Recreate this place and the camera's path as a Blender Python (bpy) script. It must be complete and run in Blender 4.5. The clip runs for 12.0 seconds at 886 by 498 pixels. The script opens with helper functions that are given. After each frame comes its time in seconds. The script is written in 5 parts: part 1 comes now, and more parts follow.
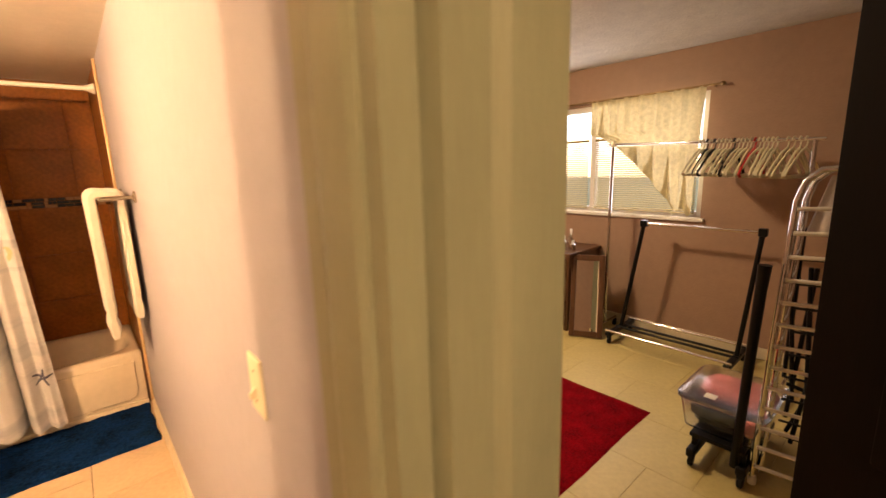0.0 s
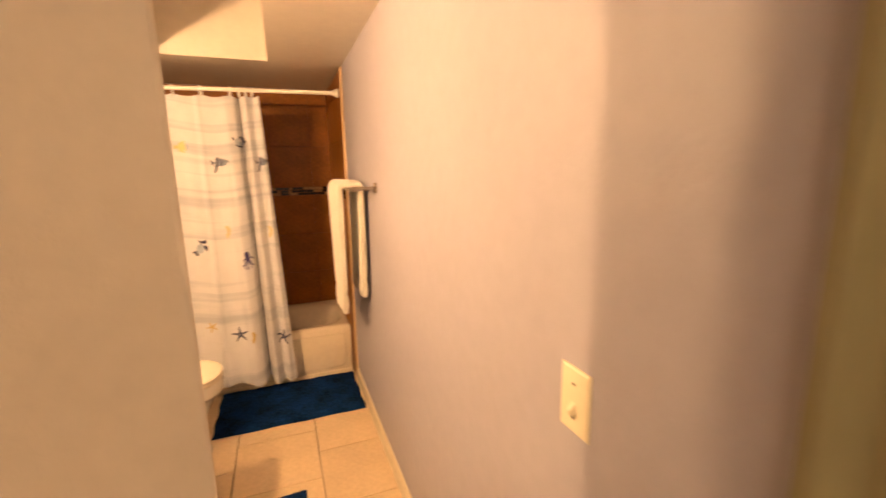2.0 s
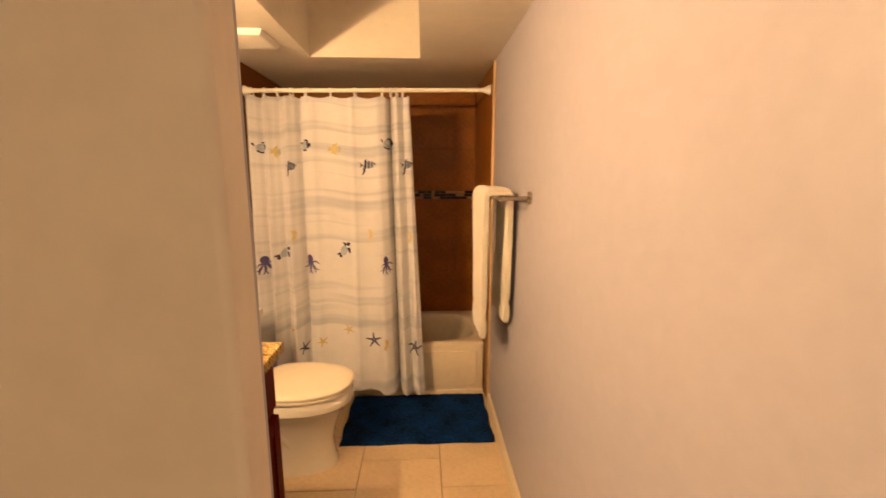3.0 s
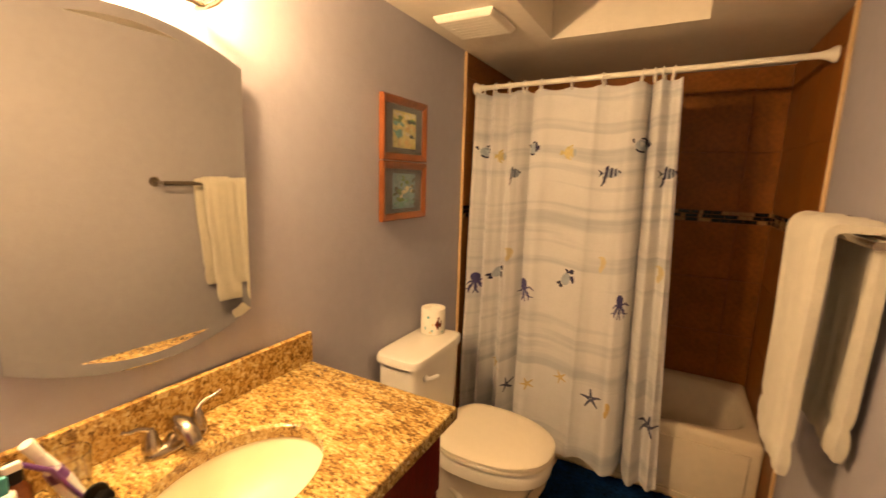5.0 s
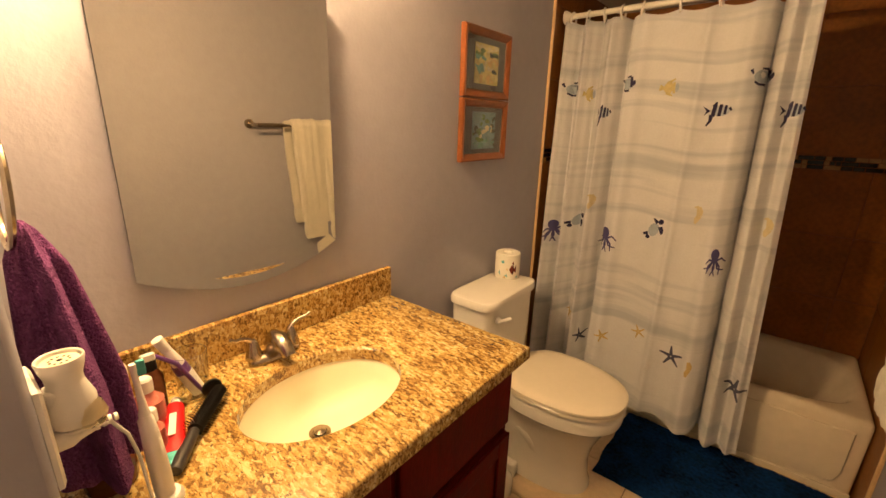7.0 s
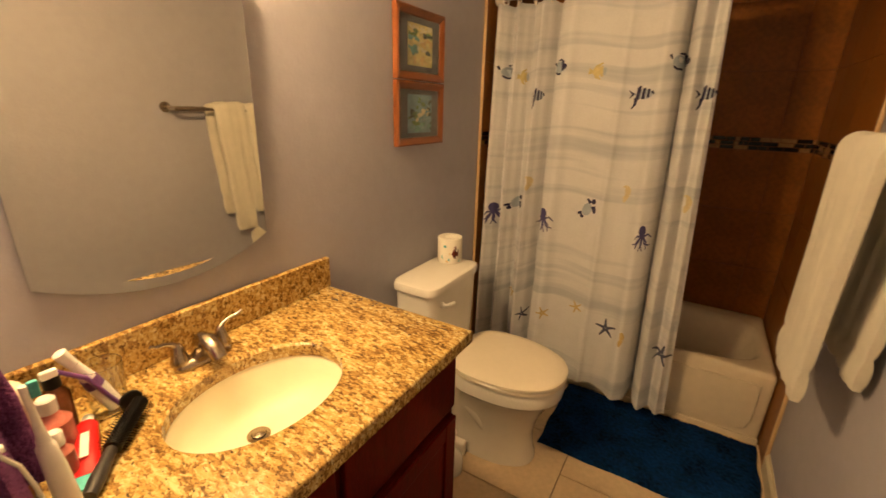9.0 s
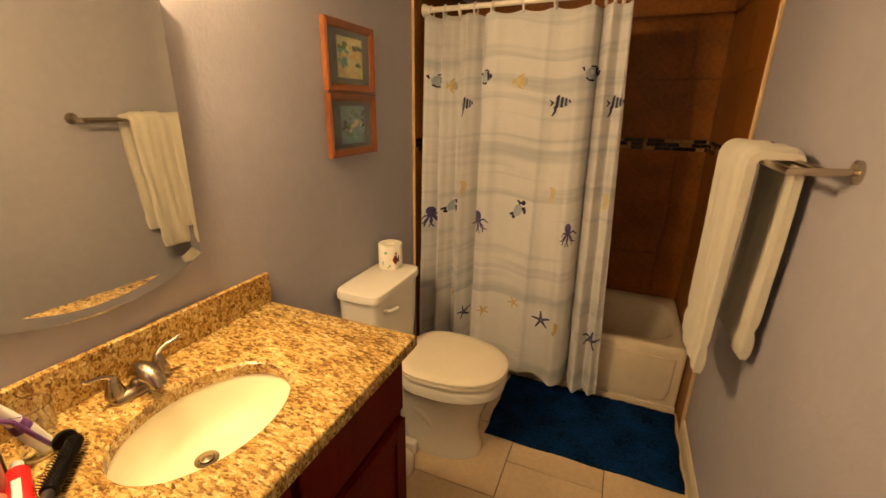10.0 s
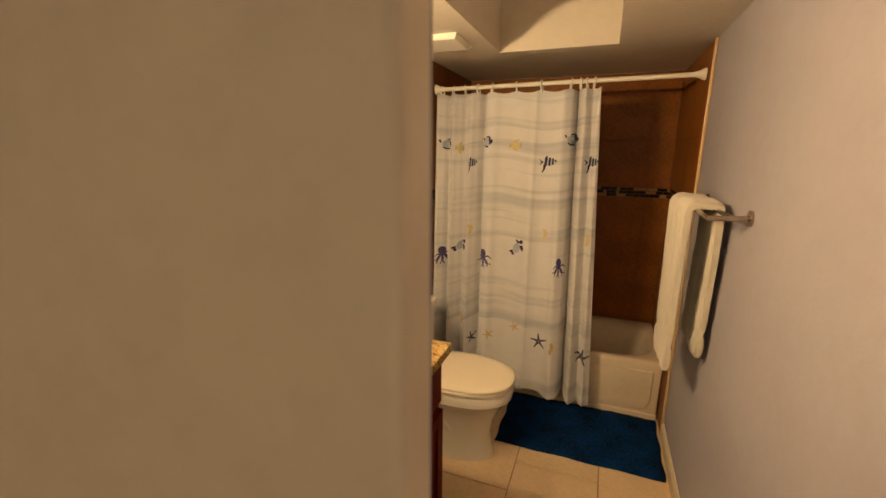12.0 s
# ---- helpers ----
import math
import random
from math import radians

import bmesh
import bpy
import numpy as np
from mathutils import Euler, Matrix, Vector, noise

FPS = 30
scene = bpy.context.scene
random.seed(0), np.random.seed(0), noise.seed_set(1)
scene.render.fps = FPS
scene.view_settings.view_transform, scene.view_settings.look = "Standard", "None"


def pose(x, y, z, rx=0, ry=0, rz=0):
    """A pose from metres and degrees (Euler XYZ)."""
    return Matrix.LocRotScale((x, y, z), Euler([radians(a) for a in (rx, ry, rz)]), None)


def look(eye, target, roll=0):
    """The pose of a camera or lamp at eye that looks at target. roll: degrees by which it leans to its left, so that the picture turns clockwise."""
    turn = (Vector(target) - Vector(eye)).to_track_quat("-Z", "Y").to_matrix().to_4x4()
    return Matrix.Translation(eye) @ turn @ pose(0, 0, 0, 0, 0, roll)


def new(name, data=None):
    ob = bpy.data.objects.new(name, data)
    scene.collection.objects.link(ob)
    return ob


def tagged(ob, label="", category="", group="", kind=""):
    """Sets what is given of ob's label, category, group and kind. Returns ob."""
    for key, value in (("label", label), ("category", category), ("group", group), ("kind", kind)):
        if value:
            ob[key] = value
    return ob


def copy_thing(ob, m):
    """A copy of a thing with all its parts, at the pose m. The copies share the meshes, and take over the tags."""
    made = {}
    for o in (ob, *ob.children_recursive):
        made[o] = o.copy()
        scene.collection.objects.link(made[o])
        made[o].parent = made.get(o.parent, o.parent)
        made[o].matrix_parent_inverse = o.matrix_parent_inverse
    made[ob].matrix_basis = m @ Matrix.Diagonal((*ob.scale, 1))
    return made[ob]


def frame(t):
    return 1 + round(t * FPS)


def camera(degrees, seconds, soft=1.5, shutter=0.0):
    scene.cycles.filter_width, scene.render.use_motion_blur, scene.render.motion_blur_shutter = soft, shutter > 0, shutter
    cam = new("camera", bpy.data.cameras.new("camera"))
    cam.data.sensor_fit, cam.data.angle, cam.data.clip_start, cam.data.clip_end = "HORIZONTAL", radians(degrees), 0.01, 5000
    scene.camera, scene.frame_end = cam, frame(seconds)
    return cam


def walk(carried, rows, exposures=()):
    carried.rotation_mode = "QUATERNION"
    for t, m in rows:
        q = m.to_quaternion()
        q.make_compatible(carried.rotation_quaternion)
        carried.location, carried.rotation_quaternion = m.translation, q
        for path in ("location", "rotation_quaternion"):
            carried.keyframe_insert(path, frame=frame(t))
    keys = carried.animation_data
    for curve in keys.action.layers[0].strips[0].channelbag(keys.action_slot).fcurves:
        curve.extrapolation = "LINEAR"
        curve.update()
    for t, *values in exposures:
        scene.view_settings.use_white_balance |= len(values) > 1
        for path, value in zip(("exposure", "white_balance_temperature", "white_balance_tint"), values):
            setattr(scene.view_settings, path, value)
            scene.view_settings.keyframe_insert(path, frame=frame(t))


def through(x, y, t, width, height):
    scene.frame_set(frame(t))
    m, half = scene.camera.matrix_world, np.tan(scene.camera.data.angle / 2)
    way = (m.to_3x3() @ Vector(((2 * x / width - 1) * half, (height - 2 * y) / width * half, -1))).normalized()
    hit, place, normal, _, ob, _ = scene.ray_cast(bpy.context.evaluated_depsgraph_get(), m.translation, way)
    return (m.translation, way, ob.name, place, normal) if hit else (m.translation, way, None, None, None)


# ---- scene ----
cam = camera(93.0, 12.0, shutter=0.5)
PATH = [
    (0, (1.29, -3.333, 1.511), (2.578, -1.852, 1.129), -1.8),
    (0.5, (1.135, -3.343, 1.507), (2.416, -1.855, 1.127), -1.8),
    (1, (1.061, -3.327, 1.497), (2.309, -1.811, 1.121), -1.5),
    (1.5, (1.041, -3.236, 1.494), (2.076, -1.565, 1.12), -1.4),
    (2, (1.07, -3.074, 1.501), (1.77, -1.237, 1.134), -1.0),
    (2.5, (1.074, -2.92, 1.509), (1.445, -0.986, 1.155), -0.4),
    (4.5, (1.038, -2.236, 1.546), (0.37, -0.381, 1.21), 1.1),
    (5, (1.022, -2.21, 1.532), (0.073, -0.482, 1.196), 1.6),
    (5.5, (1.004, -2.212, 1.521), (-0.098, -0.576, 1.19), 1.9),
    (6, (1.008, -2.209, 1.51), (-0.18, -0.64, 1.152), 2.1),
    (6.5, (1.007, -2.21, 1.493), (-0.207, -0.701, 0.993), 2.2),
    (8.5, (1.009, -2.194, 1.494), (-0.095, -0.652, 0.86), 1.7),
    (9, (1.012, -2.184, 1.497), (0.035, -0.56, 0.86), 1.4),
    (9.5, (1.026, -2.189, 1.512), (0.183, -0.492, 0.87), 1.2),
    (10, (1.037, -2.223, 1.542), (0.309, -0.472, 0.905), 0.9),
    (10.5, (1.043, -2.264, 1.572), (0.369, -0.487, 0.948), 0.7),
    (11, (1.038, -2.337, 1.598), (0.362, -0.52, 1.104), 0.7),
    (11.5, (1.051, -2.477, 1.615), (0.366, -0.654, 1.16), 0.7),
    (12, (1.044, -2.66, 1.626), (0.359, -0.835, 1.175), 0.5),
]
walk(cam, [(t, look(eye, target, roll)) for t, eye, target, roll in PATH], exposures=[(0, 1.4, 7080, 30), (1, 1.3, 7080, 31), (2, 1.0, 7100, 30), (2.7, 0.78, 7050, 26), (4.5, 0.35, 6850, 20), (5.5, 0.27, 6750, 18), (6.5, 0.08, 6650, 17), (8.5, -0.02, 6550, 14), (10.5, 0.0, 6400, 12), (12, 0.03, 6200, 12)])

# ---- world, sun and large lights ----
world = bpy.data.worlds.new("world")
scene.world = world
world.use_nodes = True
wn = world.node_tree
sky = wn.nodes.new("ShaderNodeTexSky")
sky.sky_type, sky.sun_disc, sky.sun_elevation, sky.sun_rotation = "NISHITA", False, radians(40), radians(60)
wn.links.new(sky.outputs[0], wn.nodes["Background"].inputs[0])
wn.nodes["Background"].inputs[1].default_value = 0.15
sun = new("sun", bpy.data.lights.new("sun", "SUN"))
sun.data.energy, sun.data.angle, sun.data.color = 2.0, radians(0.5), (1, 0.94, 0.84)
sun.matrix_basis = look((9, -3.5, 7), (5, -1.5, 1.5))
window_light = new("window_light", bpy.data.lights.new("window_light", "AREA"))
window_light.data.shape, window_light.data.size, window_light.data.size_y = "RECTANGLE", 1.4, 0.95
window_light.data.energy, window_light.data.color = 7, (0.95, 0.97, 1.0)
window_light.matrix_basis = look((4.98, -1.45, 1.53), (3.0, -1.6, 1.7))

# ---- helpers for meshes ----
def link_mesh(name, bm, material, smooth=False):
    bmesh.ops.recalc_face_normals(bm, faces=bm.faces)
    if smooth:
        for f in bm.faces:
            f.smooth = True
    me = bpy.data.meshes.new(name)
    bm.to_mesh(me)
    bm.free()
    me.materials.append(material)
    if smooth:
        me.set_sharp_from_angle(angle=radians(40))
    return new(name, me)


def thing(name, at, label, category, group="", kind=""):
    ob = new(name)
    ob.empty_display_size = 0.05
    ob.matrix_basis = Matrix.Translation(at)
    return tagged(ob, label, category, group, kind)


def part(name, bm, material, parent, label="", smooth=False):
    ob = link_mesh(name, bm, material, smooth)
    ob.parent = parent
    if parent.parent is None:
        ob.matrix_parent_inverse = parent.matrix_basis.inverted()
    return tagged(ob, label)


def solid(name, bm, material, label, category, group="", kind="", smooth=False):
    return tagged(link_mesh(name, bm, material, smooth), label, category, group, kind)


def piece(name, me, parent, m):
    """One of many alike pieces that share a mesh."""
    ob = new(name, me)
    ob.parent = parent
    ob.matrix_basis = (parent.matrix_basis.inverted() @ m) if parent.parent is None else m
    return ob


def box(x0, x1, y0, y1, z0, z1, bevel=0.0, bm=None, seg=2):
    own = bmesh.new()
    bmesh.ops.create_cube(own, size=1, matrix=Matrix.Translation(((x0 + x1) / 2, (y0 + y1) / 2, (z0 + z1) / 2)) @ Matrix.Diagonal((abs(x1 - x0), abs(y1 - y0), abs(z1 - z0), 1)))
    if bevel:
        bmesh.ops.bevel(own, geom=own.edges[:], offset=bevel, segments=seg, affect="EDGES", profile=0.5)
    return merge(own, bm)


def merge(own, bm):
    if bm is None:
        return own
    me = bpy.data.meshes.new("tmp")
    own.to_mesh(me)
    own.free()
    bm.from_mesh(me)
    bpy.data.meshes.remove(me)
    return bm


def loft(rings, bm=None, caps=True, closed=True):
    """Skin between rings of equally many points."""
    bm = bm or bmesh.new()
    rows = [[bm.verts.new(p) for p in r] for r in rings]
    n = len(rows[0])
    for a, b in zip(rows, rows[1:]):
        for i in range(n if closed else n - 1):
            j = (i + 1) % n
            bm.faces.new((a[i], a[j], b[j], b[i]))
    if caps and closed:
        bm.faces.new(rows[0][::-1])
        bm.faces.new(rows[-1])
    return bm


def tube(points, r, seg=10, bm=None, caps=True):
    """A round bar along points; r is one radius or one for each point."""
    pts = [Vector(p) for p in points]
    rad = r if isinstance(r, (list, tuple)) else [r] * len(pts)
    rings = []
    side = None
    for i, p in enumerate(pts):
        d = (pts[min(i + 1, len(pts) - 1)] - pts[max(i - 1, 0)]).normalized()
        if side is None:
            side = d.orthogonal().normalized()
        else:
            side = (side - d * side.dot(d)).normalized()
        up = d.cross(side)
        rings.append([p + (side * math.cos(2 * math.pi * k / seg) + up * math.sin(2 * math.pi * k / seg)) * rad[i] for k in range(seg)])
    return loft(rings, bm, caps)


def lathe(profile, at, seg=28, axis="z", bm=None, sx=1.0, sy=1.0):
    """Turn (radius, height) pairs about an axis through at."""
    at = Vector(at)
    rings = []
    for r, h in profile:
        ring = []
        for k in range(seg):
            c, s = math.cos(2 * math.pi * k / seg) * r * sx, math.sin(2 * math.pi * k / seg) * r * sy
            ring.append(at + Vector({"z": (c, s, h), "x": (h, c, s), "y": (s, h, c)}[axis]))
        rings.append(ring)
    return loft(rings, bm)


def prism(poly, z0, z1, bm=None, axis="z"):
    """A straight bar with the cross-section poly."""
    put = {"z": lambda a, b, h: Vector((a, b, h)), "x": lambda a, b, h: Vector((h, a, b)), "y": lambda a, b, h: Vector((a, h, b))}[axis]
    return loft([[put(a, b, z0) for a, b in poly], [put(a, b, z1) for a, b in poly]], bm)


def oval(cx, cy, z, a, b, n=40, power=2.0):
    """A ring of a superellipse."""
    ring = []
    for k in range(n):
        t = 2 * math.pi * k / n
        c, s = math.cos(t), math.sin(t)
        ring.append(Vector((cx + a * math.copysign(abs(c) ** (2 / power), c), cy + b * math.copysign(abs(s) ** (2 / power), s), z)))
    return ring


# ---- materials ----
def shader(name, colour, rough=0.5, metal=0.0, vary=0.1, size=6.0, bump=0.0, bump_size=80.0, stain=0.0, per_object=0.0, spec=0.5, coat=0.0, sheen=0.0, transmission=0.0, ior=1.45, stretch=(1, 1, 1)):
    """A principled surface with colour variation at two scales, relief and wear."""
    m = bpy.data.materials.new(name)
    m.use_nodes = True
    nt = m.node_tree
    n, l = nt.nodes, nt.links
    b = n["Principled BSDF"]
    b.inputs["Roughness"].default_value, b.inputs["Metallic"].default_value = rough, metal
    b.inputs["Specular IOR Level"].default_value, b.inputs["Coat Weight"].default_value = spec, coat
    b.inputs["Sheen Weight"].default_value = sheen
    b.inputs["Transmission Weight"].default_value, b.inputs["IOR"].default_value = transmission, ior
    tc, mp = n.new("ShaderNodeTexCoord"), n.new("ShaderNodeMapping")
    mp.inputs["Scale"].default_value = stretch
    l.new(tc.outputs["Object"], mp.inputs[0])
    big, fine = n.new("ShaderNodeTexNoise"), n.new("ShaderNodeTexNoise")
    big.inputs["Scale"].default_value, fine.inputs["Scale"].default_value = size, size * 9
    big.inputs["Detail"].default_value, fine.inputs["Detail"].default_value = 5, 3
    l.new(mp.outputs[0], big.inputs["Vector"])
    l.new(mp.outputs[0], fine.inputs["Vector"])
    add = n.new("ShaderNodeMath")
    add.operation = "ADD"
    l.new(big.outputs["Fac"], add.inputs[0])
    l.new(fine.outputs["Fac"], add.inputs[1])
    last = add.outputs[0]
    if per_object:
        info, mul, tot = n.new("ShaderNodeObjectInfo"), n.new("ShaderNodeMath"), n.new("ShaderNodeMath")
        mul.operation, tot.operation = "MULTIPLY_ADD", "ADD"
        mul.inputs[1].default_value, mul.inputs[2].default_value = per_object, -per_object / 2
        l.new(info.outputs["Random"], mul.inputs[0])
        l.new(last, tot.inputs[0])
        l.new(mul.outputs[0], tot.inputs[1])
        last = tot.outputs[0]
    ramp = n.new("ShaderNodeMapRange")
    ramp.inputs["From Min"].default_value, ramp.inputs["From Max"].default_value = 0.6, 1.4
    l.new(last, ramp.inputs["Value"])
    mix = n.new("ShaderNodeMix")
    mix.data_type = "RGBA"
    dark = [c * (1 - vary * 1.6) for c in colour]
    light = [min(1, c * (1 + vary)) for c in colour]
    mix.inputs["A"].default_value, mix.inputs["B"].default_value = (*dark, 1), (*light, 1)
    l.new(ramp.outputs[0], mix.inputs["Factor"])
    l.new(mix.outputs["Result"], b.inputs["Base Color"])
    rr = n.new("ShaderNodeMapRange")
    rr.inputs["To Min"].default_value, rr.inputs["To Max"].default_value = max(0, rough - 0.08), min(1, rough + 0.08)
    l.new(big.outputs["Fac"], rr.inputs["Value"])
    l.new(rr.outputs[0], b.inputs["Roughness"])
    if bump:
        rel, bp = n.new("ShaderNodeTexNoise"), n.new("ShaderNodeBump")
        rel.inputs["Scale"].default_value, rel.inputs["Detail"].default_value = bump_size, 4
        bp.inputs["Strength"].default_value, bp.inputs["Distance"].default_value = bump, 0.01
        l.new(tc.outputs["Object"], rel.inputs["Vector"])
        l.new(rel.outputs["Fac"], bp.inputs["Height"])
        l.new(bp.outputs[0], b.inputs["Normal"])
    return m


LAVENDER = shader("lavender_paint", (0.375, 0.362, 0.415), 0.5, vary=0.04, size=2.5, bump=0.10, bump_size=75)
CEILING = shader("ceiling_paint", (0.71, 0.65, 0.56), 0.5, vary=0.04, size=3, bump=0.12, bump_size=60)
BEIGE = shader("beige_hall_paint", (0.69, 0.60, 0.50), 0.55, vary=0.04, size=2.5, bump=0.1, bump_size=70)
MAUVE = shader("mauve_paint", (0.36, 0.225, 0.155), 0.6, vary=0.06, size=2, bump=0.25, bump_size=60)
POPCORN = shader("rough_ceiling", (0.62, 0.6, 0.5), 0.8, vary=0.1, size=10, bump=0.9, bump_size=45)
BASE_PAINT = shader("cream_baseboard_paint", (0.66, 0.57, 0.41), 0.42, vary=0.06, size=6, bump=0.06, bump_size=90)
# Casing cream with shade mixed into the colour, offsetting the strong hall lamp.
TRIM = shader("shaded_cream_trim", (0.29, 0.285, 0.175), 0.4, vary=0.05, size=5, bump=0.06, bump_size=90, stretch=(6, 6, 0.5))
CREAM = shader("ivory_plastic", (0.80, 0.72, 0.52), 0.35, vary=0.03)
TILE_FLOOR = shader("beige_floor_tile", (0.62, 0.47, 0.30), 0.32, vary=0.10, size=5, bump=0.05, bump_size=30, per_object=0.25)
TILE_BED = shader("cream_floor_tile", (0.49, 0.39, 0.155), 0.45, vary=0.09, size=4, bump=0.05, bump_size=30, per_object=0.1)
GROUT_WALL = shader("dark_brown_grout", (0.215, 0.074, 0.012), 0.8, vary=0.2, size=30, bump=0.2, bump_size=200)
GROUT_BED = shader("sandy_grout", (0.43, 0.34, 0.14), 0.9, vary=0.2, size=30, bump=0.3, bump_size=200)
GROUT = shader("brown_grout", (0.20, 0.13, 0.08), 0.9, vary=0.2, size=30, bump=0.3, bump_size=200)
TILE_WALL = shader("brown_wall_tile", (0.245, 0.084, 0.012), 0.36, vary=0.25, size=5, bump=0.008, bump_size=25, per_object=0.12, spec=0.18)
TILE_EDGE = shader("light_edge_trim", (0.62, 0.42, 0.22), 0.35, vary=0.1, size=12)
MOSAIC_DARK = shader("dark_mosaic", (0.012, 0.008, 0.007), 0.12, vary=0.3, size=40)
MOSAIC_TAN = shader("tan_mosaic", (0.36, 0.20, 0.08), 0.2, vary=0.2, size=40)
PORCELAIN = shader("white_porcelain", (0.80, 0.76, 0.68), 0.09, vary=0.02, size=3, coat=0.4)
TUB = shader("bone_tub_enamel", (0.72, 0.62, 0.47), 0.16, vary=0.04, size=3, coat=0.3)
SEAT = shader("bone_plastic_seat", (0.78, 0.70, 0.56), 0.22, vary=0.02, size=4)
SINK = shader("cream_sink_ceramic", (0.84, 0.78, 0.58), 0.07, vary=0.02, size=3, coat=0.5)
NICKEL = shader("brushed_nickel", (0.46, 0.39, 0.30), 0.22, metal=1.0, vary=0.06, size=60, stretch=(1, 1, 6))
CHROME = shader("chrome", (0.75, 0.74, 0.72), 0.12, metal=1.0, vary=0.05, size=20)
STEEL = shader("white_metal_rod", (0.80, 0.76, 0.68), 0.3, vary=0.03)
CHERRY = shader("dark_cherry_wood", (0.10, 0.006, 0.0035), 0.4, vary=0.25, size=7, bump=0.05, bump_size=60, stretch=(4, 4, 0.6), spec=0.04)
FRAME_WOOD = shader("red_brown_wood", (0.22, 0.066, 0.017), 0.35, vary=0.25, size=22, bump=0.08, bump_size=120)
MAT_GREY = shader("grey_mount_board", (0.10, 0.10, 0.11), 0.8, vary=0.06, size=50)
TERRY = shader("cream_terry", (0.82, 0.76, 0.64), 0.95, vary=0.06, size=25, bump=0.8, bump_size=420, sheen=0.4)
PURPLE = shader("purple_waffle", (0.18, 0.055, 0.175), 0.95, vary=0.3, size=40, bump=1.0, bump_size=230, spec=0.1)
BLUE_PILE = shader("blue_pile", (0.0033, 0.026, 0.105), 0.95, vary=0.6, size=7, bump=1.0, bump_size=300, spec=0.05)
RED_PILE = shader("red_pile", (0.22, 0.003, 0.006), 0.95, vary=0.4, size=9, bump=0.9, bump_size=260, spec=0.05)
BLACK = shader("black_plastic", (0.006, 0.0055, 0.0055), 0.4, vary=0.15, size=30, spec=0.25)
WHITE_PLASTIC = shader("white_plastic", (0.80, 0.77, 0.72), 0.3, vary=0.03)
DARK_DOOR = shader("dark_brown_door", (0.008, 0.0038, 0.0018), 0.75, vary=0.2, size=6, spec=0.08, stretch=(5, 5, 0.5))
WALNUT = shader("walnut_wood", (0.10, 0.045, 0.02), 0.35, vary=0.25, size=8, stretch=(4, 4, 0.7))


def mirror_material():
    m = bpy.data.materials.new("silvered_glass")
    m.use_nodes = True
    b = m.node_tree.nodes["Principled BSDF"]
    b.inputs["Base Color"].default_value = (0.94, 0.925, 0.83, 1)
    b.inputs["Metallic"].default_value, b.inputs["Roughness"].default_value = 1.0, 0.015
    return m


def glass(name, tint=(0.95, 0.97, 0.95), rough=0.03):
    m = bpy.data.materials.new(name)
    m.use_nodes = True
    b = m.node_tree.nodes["Principled BSDF"]
    b.inputs["Base Color"].default_value = (*tint, 1)
    b.inputs["Transmission Weight"].default_value, b.inputs["Roughness"].default_value, b.inputs["IOR"].default_value = 1.0, rough, 1.45
    return m


def glow(name, colour, strength):
    m = bpy.data.materials.new(name)
    m.use_nodes = True
    b = m.node_tree.nodes["Principled BSDF"]
    b.inputs["Base Color"].default_value = (0.9, 0.85, 0.75, 1)
    b.inputs["Roughness"].default_value = 0.3
    b.inputs["Emission Color"].default_value, b.inputs["Emission Strength"].default_value = (*colour, 1), strength
    return m


def cloth(name, colour, through=0.3, vary=0.08, size=20, weave=500, bump=0.3):
    """Woven fabric that lets some light through."""
    m = shader(name, colour, 0.9, vary=vary, size=size, bump=bump, bump_size=weave, sheen=0.2)
    nt = m.node_tree
    n, l = nt.nodes, nt.links
    b = n["Principled BSDF"]
    tr, mx = n.new("ShaderNodeBsdfTranslucent"), n.new("ShaderNodeMixShader")
    l.new(b.inputs["Base Color"].links[0].from_socket, tr.inputs[0])
    mx.inputs[0].default_value = through
    l.new(b.outputs[0], mx.inputs[1])
    l.new(tr.outputs[0], mx.inputs[2])
    l.new(mx.outputs[0], n["Material Output"].inputs[0])
    return m


